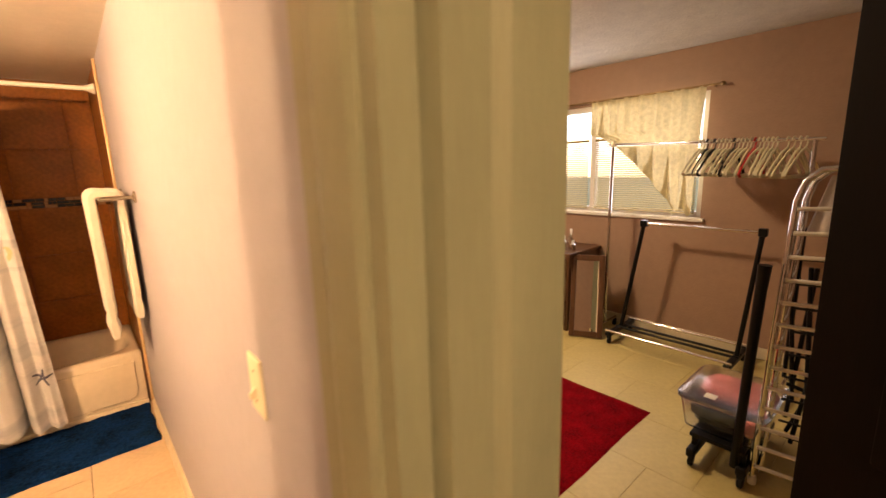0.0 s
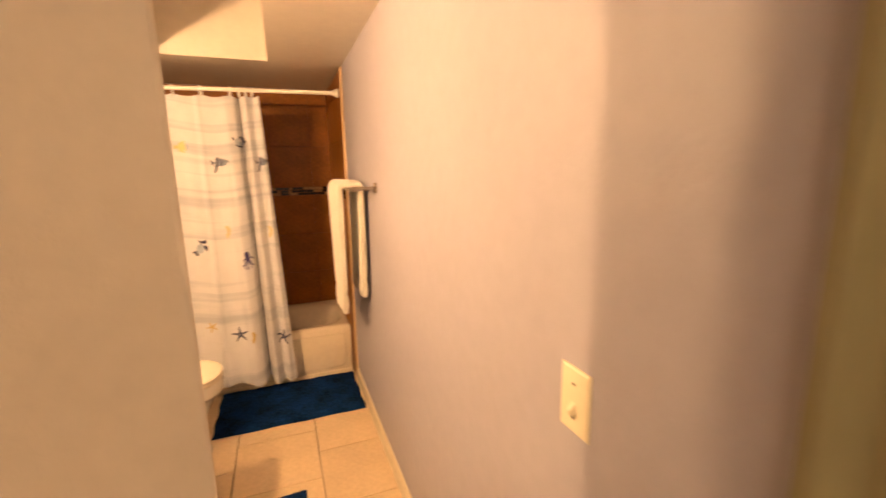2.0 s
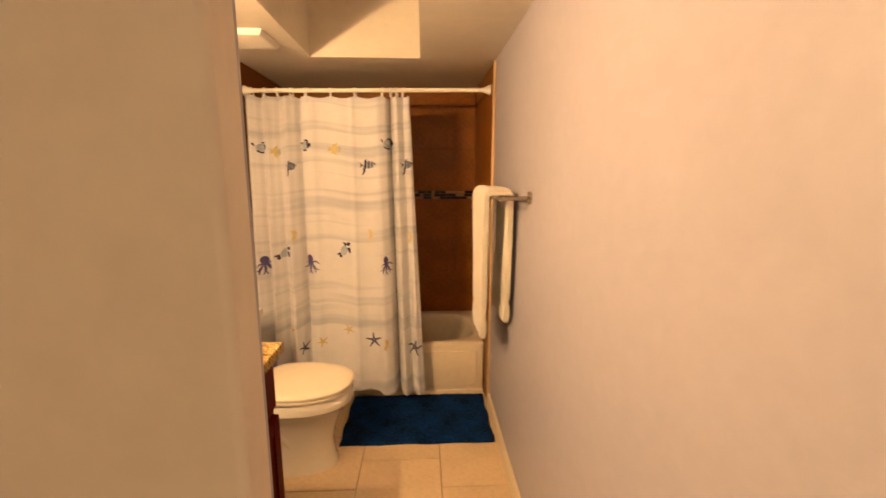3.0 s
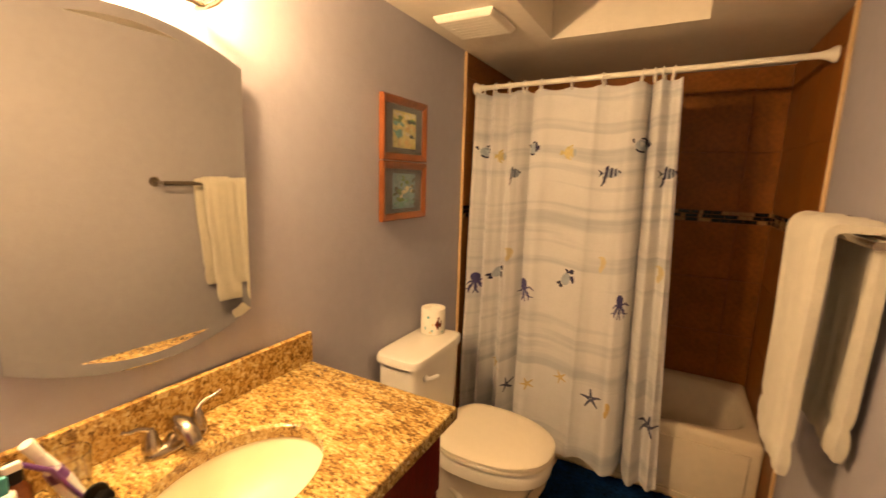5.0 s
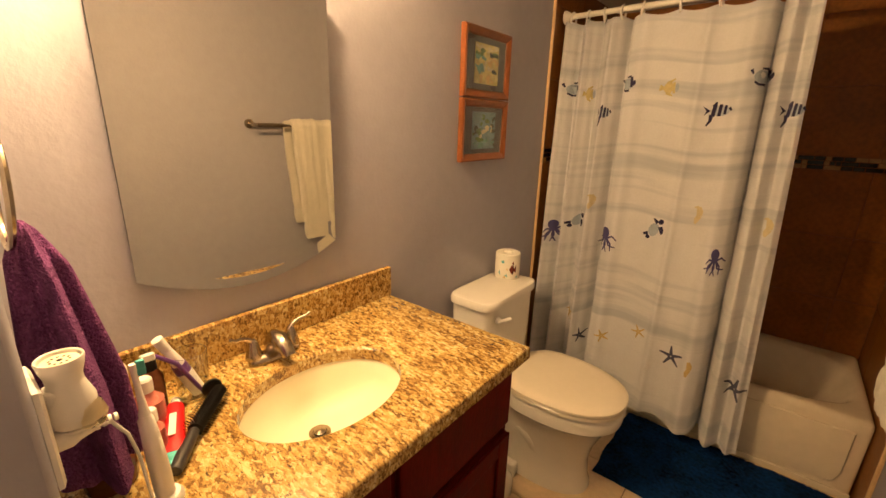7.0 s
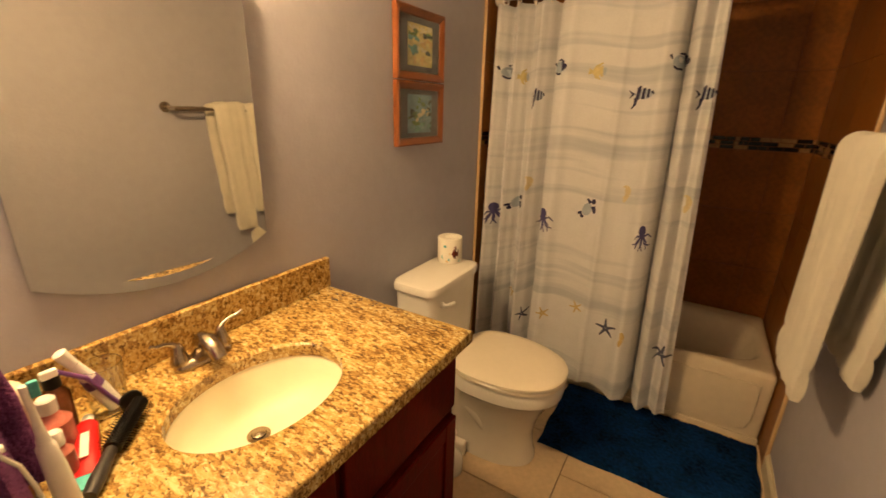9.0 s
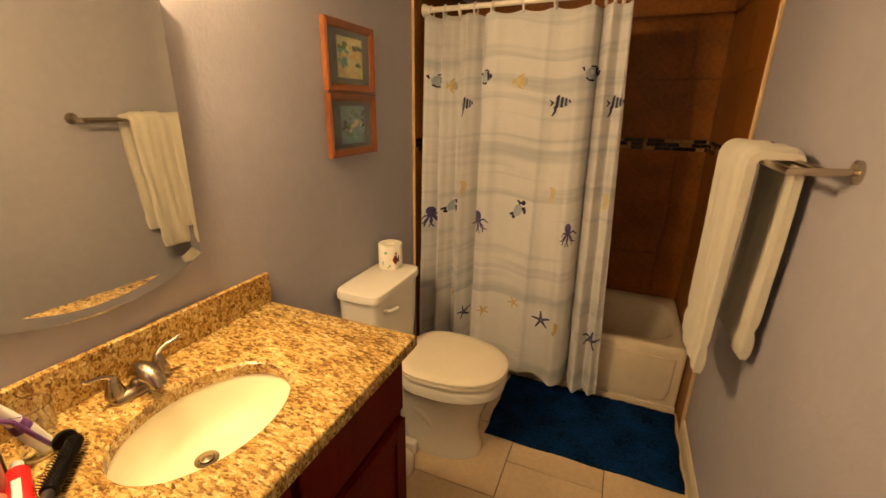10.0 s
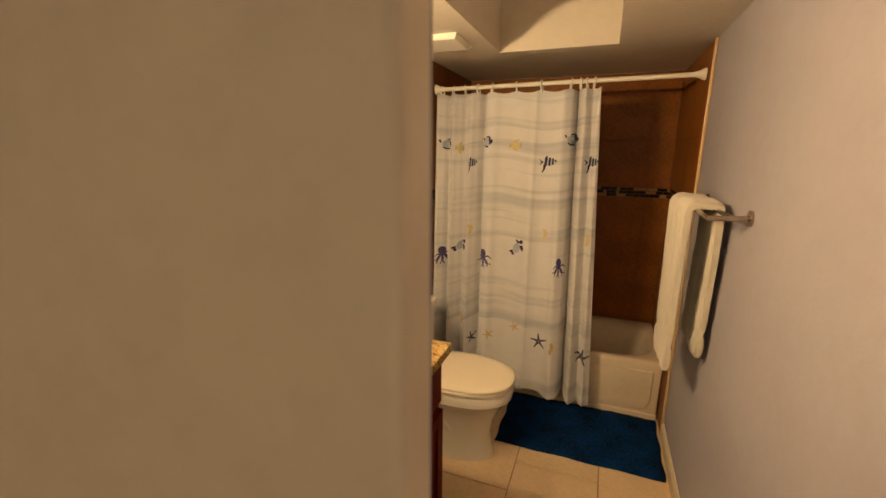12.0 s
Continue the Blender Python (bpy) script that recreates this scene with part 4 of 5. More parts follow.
for s in (-1, 1):
    part("hinge", box(0.196, 0.226, TY + s * 0.07 - 0.016, TY + s * 0.07 + 0.016, 0.386, 0.462, 0.006), SEAT, toilet)
    part("foot", box(0.19, 0.335, TY + s * 0.142 - 0.03, TY + s * 0.142 + 0.012, 0.0005, 0.07, 0.01, seg=3), PORCELAIN, toilet, smooth=True)
    part("bolt_cap", lathe([(0.018, 0.0705), (0.018, 0.08), (0.012, 0.09), (0.004, 0.094)], (0.26, TY + s * 0.132, 0.0), 16), PORCELAIN, toilet, smooth=True)
trap = []
for k in range(9):
    t = k / 8
    trap.append((0.25 + 0.2 * t, TY - 0.074 - 0.010 * math.sin(math.pi * t), 0.14 + 0.10 * math.sin(math.pi * (0.15 + 1.1 * t))))
part("trapway", tube(trap, [0.02, 0.034, 0.042, 0.046, 0.046, 0.042, 0.036, 0.026, 0.012], 14), PORCELAIN, toilet, smooth=True)

BH = (0.322, -0.925)
brush_pot = thing("brush_pot", (*BH, 0), "small white rounded pot on the floor beside the toilet", "brush holder")
part("pot", lathe([(0.046, 0.0005), (0.05, 0.006), (0.05, 0.06), (0.046, 0.078), (0.034, 0.09), (0.012, 0.094)], (*BH, 0), 24), PORCELAIN, brush_pot, smooth=True)

roll = thing("toilet_roll", (0.10, -0.60, 0.826), "white toilet roll in a fish-printed wrapper on the tank", "toilet roll")
RX, RY = 0.095, -0.598
PAPER = shader("white_tissue", (0.80, 0.76, 0.66), 0.9, vary=0.05, size=30, bump=0.3, bump_size=200)
part("wrapper", lathe([(0.055, 0.827), (0.056, 0.832), (0.056, 0.937), (0.054, 0.943), (0.024, 0.942), (0.022, 0.93), (0.022, 0.92)], (RX, RY, 0), 32), PAPER, roll, smooth=True)


def wrap_print(mat, shapes):
    for s in shapes:
        bm = bmesh.new()
        vs = [bm.verts.new((RX + 0.0568 * math.cos(radians(a)), RY + 0.0568 * math.sin(radians(a)), 0.827 + z)) for a, z in s]
        bm.faces.new(vs)
        part("fish_print", bm, mat, roll)


P_RED = shader("maroon_print", (0.16, 0.02, 0.012), 0.8, vary=0.2, size=60)
P_AQUA = shader("aqua_print", (0.16, 0.46, 0.46), 0.8, vary=0.2, size=60)
wrap_print(P_RED, [[(-52, 0.05), (-40, 0.075), (-28, 0.055), (-18, 0.07), (-18, 0.035), (-28, 0.04), (-40, 0.028)]])
wrap_print(P_RED, [[(-42, 0.08), (-30, 0.088), (-32, 0.072)]])
wrap_print(BLACK, [[(-34, 0.078), (-30, 0.078), (-32, 0.026), (-36, 0.026)], [(-22, 0.068), (-19, 0.07), (-19, 0.034), (-22, 0.04)]])
wrap_print(P_AQUA, [[(-92, 0.085), (-80, 0.092), (-74, 0.08), (-86, 0.076)], [(-72, 0.02), (-62, 0.03), (-58, 0.014)], [(-104, 0.03), (-96, 0.045), (-92, 0.02)], [(-20, 0.012), (-10, 0.02), (-8, 0.008)]])
wrap_print(P_SAND, [[(-80, 0.012), (-70, 0.02), (-66, 0.008)], [(-66, 0.05), (-60, 0.056), (-58, 0.044)]])

# ---- towel rail and towels ----
rail = thing("towel_bar", (W, -0.76, 1.42), "brushed nickel double towel bar on the wall", "towel bar")
for y in (-1.065, -0.445):
    part("flange", lathe([(0.026, 0.0), (0.026, -0.008), (0.012, -0.012)], (W - 0.001, y, 1.425), 24, "x"), NICKEL, rail, smooth=True)
    part("arm", tube([(W - 0.01, y, 1.425), (1.376, y, 1.42)], 0.0085, 14), NICKEL, rail, smooth=True)
part("outer_bar", tube([(1.380, -1.072, 1.42), (1.380, -0.438, 1.42)], 0.0085, 14), NICKEL, rail, smooth=True)
part("inner_bar", tube([(1.446, -1.067, 1.424), (1.446, -0.442, 1.424)], 0.0075, 14), NICKEL, rail, smooth=True)


def draped_towel(y0, y1, seed):
    """One folded towel laid over both bars: front drop, top, back drop."""
    path = []
    for z in np.linspace(0.735, 1.40, 34):
        path.append((1.347 + 0.012 * (1.4 - z), z, 0.0165))
    for a in range(0, 91, 15):
        path.append((1.372 - 0.025 * math.cos(radians(a)), 1.415 + 0.028 * math.sin(radians(a)), 0.016))
    path.append((1.41, 1.442, 0.0125))
    for a in range(90, -1, -15):
        path.append((1.438 + 0.026 * math.cos(radians(a)), 1.416 + 0.026 * math.sin(radians(a)), 0.0125))
    for z in np.linspace(1.40, 0.818, 30):
        path.append((1.464, z, 0.0155))
    n = 49
    rings = []
    for i, (x, z, h) in enumerate(path):
        j, k = min(i + 1, len(path) - 1), max(i - 1, 0)
        d = Vector((path[j][0] - path[k][0], 0, path[j][1] - path[k][1])).normalized()
        nrm = Vector((-d.z, 0, d.x))
        low = (z - 0.735) if i < 36 else (z - 0.818)
        hem = 1.0 - 0.42 * math.exp(-((low - 0.10) / 0.014) ** 2) + 0.22 * math.exp(-((low - 0.045) / 0.04) ** 2)
        hem *= (0.72, 0.95)[min(i, len(path) - 1 - i)] if min(i, len(path) - 1 - i) < 2 else 1.0
        waist = 0.005 * math.exp(-((low - 0.105) / 0.022) ** 2) + ((0.006, 0.002)[min(i, len(path) - 1 - i)] if min(i, len(path) - 1 - i) < 2 else 0.0)
        ring = []
        for s in (1, -1):
            for q in range(n):
                u = q / (n - 1) if s > 0 else 1 - q / (n - 1)
                edge = 1 - 0.3 * abs(2 * u - 1) ** 14
                rib = 0.0016 * math.sin(50 * u) * min(1.0, max(0.0, (low - 0.11) * 20)) + 0.002 * math.sin(75 * u) * max(0.0, 1 - low / 0.1)
                wob = 0.004 * math.sin(9 * u + 3 * z + seed) + 0.0025 * math.sin(26 * u + 7 * z) + rib
                pinch = 0.003 * math.sin(18 * z + 2 * seed) * min(1, low * 4)
                lean = 0.06 * (1.44 - z) / 0.7
                flare = 0.06 * max(0, (1.3 - z) / 0.56) ** 2
                y = y0 + lean * (1 - u) + flare * u + waist + pinch * 0.6 + (y1 - y0 - pinch - 2 * waist) * u
                ring.append(Vector((x, y, z)) + nrm * (s * h * hem * edge + wob))
        rings.append(ring)
    return loft(rings)


towel = solid("hand_towel", draped_towel(-0.885, -0.54, 0.7), TERRY, "cream terry towel folded over the double bar", "towel", smooth=True)

# ---- fixtures on walls and ceiling ----
switch = thing("light_switch", (W, -2.555, 1.12), "ivory toggle light switch on the wall", "light switch")
part("plate", loft([[Vector((x, -2.555 + a * (0.035 - i), 1.123 + b * (0.0575 - i))) for a, b in ((-1, -1), (1, -1), (1, 1), (-1, 1))] for x, i in ((W - 0.0005, 0), (W - 0.004, 0.0), (W - 0.0065, 0.004))]), CREAM, switch)
part("toggle", loft([[Vector((W - 0.006, -2.555 + a * 0.005, 1.112 + b * 0.010)) for a, b in ((-1, -1), (1, -1), (1, 1), (-1, 1))], [Vector((W - 0.018, -2.555 + a * 0.0038, 1.105 + b * 0.0045)) for a, b in ((-1, -1), (1, -1), (1, 1), (-1, 1))]]), CREAM, switch)
for z in (1.153, 1.093):
    part("screw", lathe([(0.003, -0.0062), (0.003, -0.0072)], (W, -2.555, z), 8, "x"), NICKEL, switch)

vent = thing("ceiling_vent", (0.215, -0.53, CEIL), "off-white square fan cover standing proud of the ceiling", "ceiling vent")
part("cover", loft([[Vector((0.215 + a * h, -0.515 + b * h, z)) for a, b in ((-1, -1), (1, -1), (1, 1), (-1, 1))] for z, h in ((CEIL - 0.001, 0.128), (CEIL - 0.008, 0.128), (CEIL - 0.024, 0.117), (CEIL - 0.027, 0.112))]), STEEL, vent)
for k in range(7):
    y = -0.605 + k * 0.03
    part("slat", box(0.115, 0.315, y, y + 0.012, CEIL - 0.0278, CEIL - 0.0271), STEEL, vent)

# ---- mats ----
def mat_mesh(x0, x1, y0, y1, h, step, turn=0.0):
    """Plush pile: a fine uneven surface with rounded edges."""
    nx, ny = int((x1 - x0) / step), int((y1 - y0) / step)
    rnd = random.Random(5)
    bm = bmesh.new()
    grid = []
    for j in range(ny + 1):
        row = []
        for i in range(nx + 1):
            e = min(i, nx - i, j, ny - j)
            z = h * (0.15 if e == 0 else 0.8 if e == 1 else 1.0) + (rnd.uniform(-0.0035, 0.0035) if e else 0)
            wob = 0.004 * math.sin(j * 0.31) if i in (0, nx) else 0
            row.append(bm.verts.new((x0 + (x1 - x0) * i / nx + rnd.uniform(-0.001, 0.001) + wob, y0 + (y1 - y0) * j / ny + rnd.uniform(-0.001, 0.001) + 0.003 * math.sin(i * 0.23), z)))
        grid.append(row)
    for a, b in zip(grid, grid[1:]):
        for i in range(nx):
            bm.faces.new((a[i], a[i + 1], b[i + 1], b[i]))
    rim = [grid[0][i] for i in range(nx + 1)] + [grid[j][nx] for j in range(1, ny + 1)] + [grid[ny][i] for i in range(nx - 1, -1, -1)] + [grid[j][0] for j in range(ny - 1, 0, -1)]
    low = [bm.verts.new((v.co.x, v.co.y, 0.0005)) for v in rim]
    for i in range(len(rim)):
        j = (i + 1) % len(rim)
        bm.faces.new((rim[i], low[i], low[j], rim[j]))
    return bm


solid("bath_mat", mat_mesh(0.585, 1.476, -0.565, -0.03, 0.018, 0.011), BLUE_PILE, "dark blue plush bath mat beside the tub", "bath mat", smooth=True)
solid("bath_mat", mat_mesh(0.57, 1.075, -1.98, -1.175, 0.018, 0.014), BLUE_PILE, "dark blue plush mat in front of the vanity", "bath mat", smooth=True)
solid("rug", mat_mesh(2.35, 3.745, -2.39, -0.55, 0.012, 0.03), RED_PILE, "deep red plush rug on the bedroom floor", "rug", smooth=True)

# ---- ceiling lights: added hall fill, bedroom light ----
def flush_light(x, y, z, label, material):
    """A round flush ceiling light with a glass dome."""
    o = thing("ceiling_light", (x, y, z), label, "ceiling light")
    part("pan", lathe([(0.15, z - 0.001), (0.15, z - 0.02), (0.14, z - 0.024)], (x, y, 0), 32), NICKEL, o, smooth=True)
    part("dome", lathe([(0.138, z - 0.025), (0.13, z - 0.05), (0.1, z - 0.08), (0.05, z - 0.098), (0.01, z - 0.102)], (x, y, 0), 32), material, o, "lit frosted glass dome", True)


# The hall one is an invented fill lamp, always out of view.
flush_light(0.9, -4.2, CEIL, "added fill light in the unseen part of the hall, shaped as a round flush dome", HALL_FILL)
flush_light(3.1, -1.0, BED_CEIL, "round frosted glass flush ceiling light in the bedroom", ROOM_GLOW)

# ---- things on the stub wall ----
ring = thing("towel_ring", (0.29, STUB_IN, 1.48), "brushed metal towel ring on the wall", "towel ring")
part("flange", lathe([(0.026, 0.001), (0.026, 0.01), (0.012, 0.016)], (0.29, STUB_IN, 1.468), 20, "y"), NICKEL, ring, smooth=True)
part("post", tube([(0.29, STUB_IN + 0.012, 1.468), (0.29, -2.15, 1.468)], 0.008, 12), NICKEL, ring, smooth=True)
part("hoop", tube([(0.29 + 0.066 * math.sin(2 * math.pi * k / 32), -2.155 + 0.006 * math.cos(2 * math.pi * k / 32), 1.402 + 0.066 * math.cos(2 * math.pi * k / 32)) for k in range(33)], 0.004, 8), NICKEL, ring, smooth=True)


def ring_towel():
    """A folded towel pulled through the ring: a rounded top, then deep folds that open out downwards."""
    rings = []
    n = 96
    for i in range(40):
        t = i / 39
        z = 1.366 - 0.356 * t
        top = min(1.0, (t / 0.16)) ** 0.5
        hx = (0.042 + 0.052 * min(1, t * 1.8)) * (0.25 + 0.75 * top)
        hy = (0.018 + 0.026 * min(1, t * 1.6)) * (0.2 + 0.8 * top)
        cy = -2.146 + 0.02 * t
        rim = []
        for k in range(n):
            a = 2 * math.pi * k / n
            f = 1 + 0.27 * math.sin(5 * a + 0.9) * top + 0.08 * math.sin(11 * a + 2 * t)
            rim.append(Vector((0.29 + hx * math.cos(a) * f, max(STUB_IN + 0.004, cy + hy * math.sin(a) * f), z + 0.006 * math.sin(3 * a) * t)))
        rings.append(rim)
    return loft(rings)


solid("purple_towel", ring_towel(), PURPLE, "dark purple waffle towel hanging through the ring", "towel", smooth=True)

OX, OZ = 0.45, 1.175
outlet = thing("wall_outlet", (OX, STUB_IN, OZ), "white double wall outlet with a plate", "outlet")
part("plate", loft([[Vector((OX + a * (0.036 - i), y, OZ + b * (0.058 - i))) for a, b in ((-1, -1), (1, -1), (1, 1), (-1, 1))] for y, i in ((STUB_IN + 0.0005, 0), (STUB_IN + 0.005, 0), (STUB_IN + 0.008, 0.005))]), WHITE_PLASTIC, outlet)
for z in (OZ - 0.02, OZ + 0.02):
    part("socket", prism([(OX + 0.017 * math.cos(a), z + 0.014 * math.sin(a)) for a in [2 * math.pi * k / 16 for k in range(16)]], STUB_IN + 0.0081, STUB_IN + 0.0095, axis="y"), CREAM, outlet)
fresh = thing("air_freshener", (OX, STUB_IN + 0.035, OZ + 0.03), "white plug-in air freshener with an amber oil bulb", "air freshener")
FY = STUB_IN + 0.029
part("body", lathe([(0.010, 1.166), (0.020, 1.169), (0.0235, 1.18), (0.0232, 1.196), (0.0185, 1.210), (0.0162, 1.218), (0.0165, 1.226), (0.0195, 1.236), (0.0212, 1.246), (0.0205, 1.2475), (0.0188, 1.2465), (0.018, 1.241), (0.004, 1.241)], (OX, FY, 0), 28), WHITE_PLASTIC, fresh, smooth=True)
part("vent_disc", lathe([(0.0172, 1.2412), (0.0168, 1.2432), (0.012, 1.2438), (0.004, 1.2438)], (OX, FY, 0), 24), CREAM, fresh, "cream vented disc", True)
for k in range(10):
    g = 2 * math.pi * k / 10
    part("vent_hole", lathe([(0.0014, 1.2439), (0.0014, 1.2442)], (OX + 0.0085 * math.cos(g), FY + 0.0085 * math.sin(g), 0), 8), BLACK, fresh)
part("centre_hole", lathe([(0.0028, 1.2439), (0.0028, 1.2442)], (OX, FY, 0), 12), BLACK, fresh)
part("plug_block", box(OX - 0.014, OX + 0.014, STUB_IN + 0.0096, FY - 0.008, 1.17, 1.215, 0.004), WHITE_PLASTIC, fresh)
AMBER = glass("amber_glass", (0.92, 0.80, 0.55), 0.02)
part("oil_bulb", lathe([(0.004, -0.016), (0.012, -0.012), (0.0155, 0.0), (0.012, 0.012), (0.004, 0.016)], (OX + 0.012, FY + 0.013, 1.177), 18), AMBER, fresh, "amber glass bulb", True)
part("collar", lathe([(0.014, 1.160), (0.016, 1.164), (0.012, 1.1655)], (OX, FY, 0), 18), WHITE_PLASTIC, fresh, smooth=True)
plug = thing("charger_plug", (OX, STUB_IN + 0.02, OZ - 0.02), "white charger plug with its thin cord", "plug")
part("plug_body", lathe([(0.013, 0.0097), (0.013, 0.022), (0.009, 0.03), (0.006, 0.044)], (OX, STUB_IN, OZ - 0.022), 14, "y"), WHITE_PLASTIC, plug, smooth=True)
for k in range(4):
    part("strain_rib", lathe([(0.0065 - 0.0006 * k, 0.044 + 0.006 * k), (0.0065 - 0.0006 * k, 0.0475 + 0.006 * k)], (OX, STUB_IN, OZ - 0.022), 12, "y"), WHITE_PLASTIC, plug)
part("cord", tube([(OX, STUB_IN + 0.042, OZ - 0.022), (OX, -2.128, 1.148), (OX - 0.005, -2.115, 1.12), (OX - 0.01, -2.108, 1.08), (OX - 0.03, -2.1, 0.98), (OX - 0.05, -2.09, 0.928), (0.37, -2.07, 0.924)], 0.0022, 6), WHITE_PLASTIC, plug, smooth=True)

# ---- things on the counter ----
TOP = 0.9205
brush = thing("electric_toothbrush", (0.364, -2.074, TOP), "white electric toothbrush on its charging base", "toothbrush")
part("charger", lathe([(0.024, TOP), (0.024, TOP + 0.008), (0.02, TOP + 0.014), (0.006, TOP + 0.016)], (0.359, -2.072, 0), 24), WHITE_PLASTIC, brush, smooth=True)
part("grip", tube([(0.359, -2.072, TOP + 0.014), (0.359, -2.073, TOP + 0.05), (0.357, -2.075, TOP + 0.11), (0.355, -2.077, TOP + 0.15), (0.355, -2.077, TOP + 0.158)], [0.0135, 0.014, 0.0125, 0.0105, 0.007], 16), WHITE_PLASTIC, brush, smooth=True)
part("neck", tube([(0.355, -2.077, TOP + 0.159), (0.355, -2.077, TOP + 0.168), (0.354, -2.078, TOP + 0.2), (0.354, -2.079, TOP + 0.228), (0.354, -2.079, TOP + 0.242)], [0.008, 0.006, 0.004, 0.0042, 0.005], 12), WHITE_PLASTIC, brush, smooth=True)
TEAL = shader("teal_bristle", (0.08, 0.42, 0.42), 0.7, vary=0.2, size=80)
part("bristles", box(0.351, 0.358, -2.076, -2.065, TOP + 0.222, TOP + 0.245, 0.002), TEAL, brush, "teal bristles")

RED = shader("red_tube_plastic", (0.55, 0.012, 0.012), 0.3, vary=0.08, size=20)
paste = thing("toothpaste_tube", (0.2, -1.99, TOP), "red and white toothpaste tube lying on the counter", "toothpaste")
a, b = Vector((0.265, -2.032, TOP + 0.006)), Vector((0.155, -1.986, TOP + 0.017))
d = (b - a).normalized()
sd = Vector((-d.y, d.x, 0)).normalized()


def flat_ring(p, w, h, n=16):
    return [p + sd * (w * math.cos(2 * math.pi * k / n)) + Vector((0, 0, h * math.sin(2 * math.pi * k / n))) for k in range(n)]


part("tube", loft([flat_ring(a, 0.021, 0.0035), flat_ring(a + d * 0.03, 0.020, 0.008), flat_ring(a + d * 0.08, 0.018, 0.013), flat_ring(b, 0.016, 0.015)]), RED, paste, smooth=True)
part("crimp", loft([flat_ring(a - d * 0.028, 0.021, 0.0022), flat_ring(a - d * 0.0005, 0.021, 0.0034)]), TEAL, paste, "teal crimped end")
part("cap", loft([flat_ring(b + d * 0.0005, 0.010, 0.011), flat_ring(b + d * 0.022, 0.009, 0.010)]), WHITE_PLASTIC, paste, "white cap", True)
bm = bmesh.new()
for u0, u1, w in ((0.03, 0.085, 0.006),):
    bm.faces.new([bm.verts.new(a + d * u + sd * v + Vector((0, 0, z))) for u, v, z in ((u0, -w, 0.013), (u1, -w, 0.0165), (u1, w, 0.0165), (u0, w, 0.013))])
part("label_bar", bm, WHITE_PLASTIC, paste, "white lettering bar")

hair = thing("round_hairbrush", (0.23, -1.95, TOP), "black round hairbrush with a grey handle", "hairbrush")
p0, p1, p2 = Vector((0.322, -2.046, TOP + 0.012)), Vector((0.252, -1.988, TOP + 0.018)), Vector((0.170, -1.905, TOP + 0.026))
part("handle", tube([p0, p0.lerp(p1, 0.3), p0.lerp(p1, 0.8), p1], [0.010, 0.012, 0.010, 0.009], 12), shader("grey_plastic", (0.03, 0.028, 0.027), 0.35, vary=0.1, size=20), hair, smooth=True)
part("barrel", tube([p1, p1.lerp(p2, 0.02), p1.lerp(p2, 0.98), p2], [0.008, 0.014, 0.014, 0.009], 14), BLACK, hair, smooth=True)
bm = bmesh.new()
axis = (p2 - p1).normalized()
s1 = axis.orthogonal().normalized()
s2 = axis.cross(s1)
rnd = random.Random(2)
for i in range(38):
    c = p1.lerp(p2, 0.03 + 0.94 * i / 37)
    for k in range(18):
        g = 2 * math.pi * (k + 0.5 * (i % 2)) / 18
        o = s1 * math.cos(g) + s2 * math.sin(g)
        tip = c + o * (0.027 + rnd.uniform(-0.003, 0.003)) + axis * rnd.uniform(-0.002, 0.002)
        if tip.z < TOP + 0.001:
            continue
        q = o.cross(axis) * 0.0007
        bm.faces.new([bm.verts.new(v) for v in (c + o * 0.013 - q, c + o * 0.013 + q, tip)])
tagged(part("bristles", bm, BLACK, hair), kind="stuff")


def bottle(name, at, label, prof, material, cap, cap_material, category="bottle"):
    o = thing(name, at, label, category)
    part("body", lathe([(r, at[2] + h) for r, h in prof], (at[0], at[1], 0), 20), material, o, smooth=True)
    if cap:
        part("cap", lathe([(r, at[2] + h) for r, h in cap], (at[0], at[1], 0), 18), cap_material, o, smooth=True)
    return o


PINK = shader("pink_soap_plastic", (0.50, 0.16, 0.12), 0.25, vary=0.1, size=15)
PEACH = shader("cream_lotion_plastic", (0.62, 0.46, 0.30), 0.3, vary=0.06, size=15)
BROWN = shader("amber_jar", (0.16, 0.055, 0.018), 0.15, vary=0.15, size=12)
VIOLET_P = shader("violet_plastic", (0.14, 0.05, 0.24), 0.35, vary=0.1, size=20)
bottle("pink_bottle", (0.165, -2.03, TOP), "pink plastic bottle with a white cap", [(0.026, 0), (0.027, 0.005), (0.027, 0.065), (0.014, 0.078), (0.012, 0.084)], PINK, [(0.0135, 0.0845), (0.0135, 0.108), (0.010, 0.112)], WHITE_PLASTIC)
bottle("small_bottle", (0.235, -2.045, TOP), "small clear pink bottle with a white cap", [(0.017, 0), (0.018, 0.004), (0.018, 0.05), (0.009, 0.06), (0.009, 0.064)], PINK, [(0.0105, 0.0645), (0.0105, 0.086), (0.008, 0.089)], WHITE_PLASTIC)
bottle("lotion_jar", (0.085, -2.075, TOP), "cream lotion jar with a pale lid", [(0.036, 0), (0.038, 0.006), (0.038, 0.085)], PEACH, [(0.04, 0.0855), (0.04, 0.11), (0.036, 0.115)], CREAM, "jar")
bottle("amber_jar", (0.255, -2.115, TOP), "amber brown jar with a dark lid", [(0.034, 0), (0.036, 0.006), (0.036, 0.07), (0.03, 0.08)], BROWN, [(0.033, 0.0805), (0.033, 0.098), (0.03, 0.101)], BLACK, "jar")
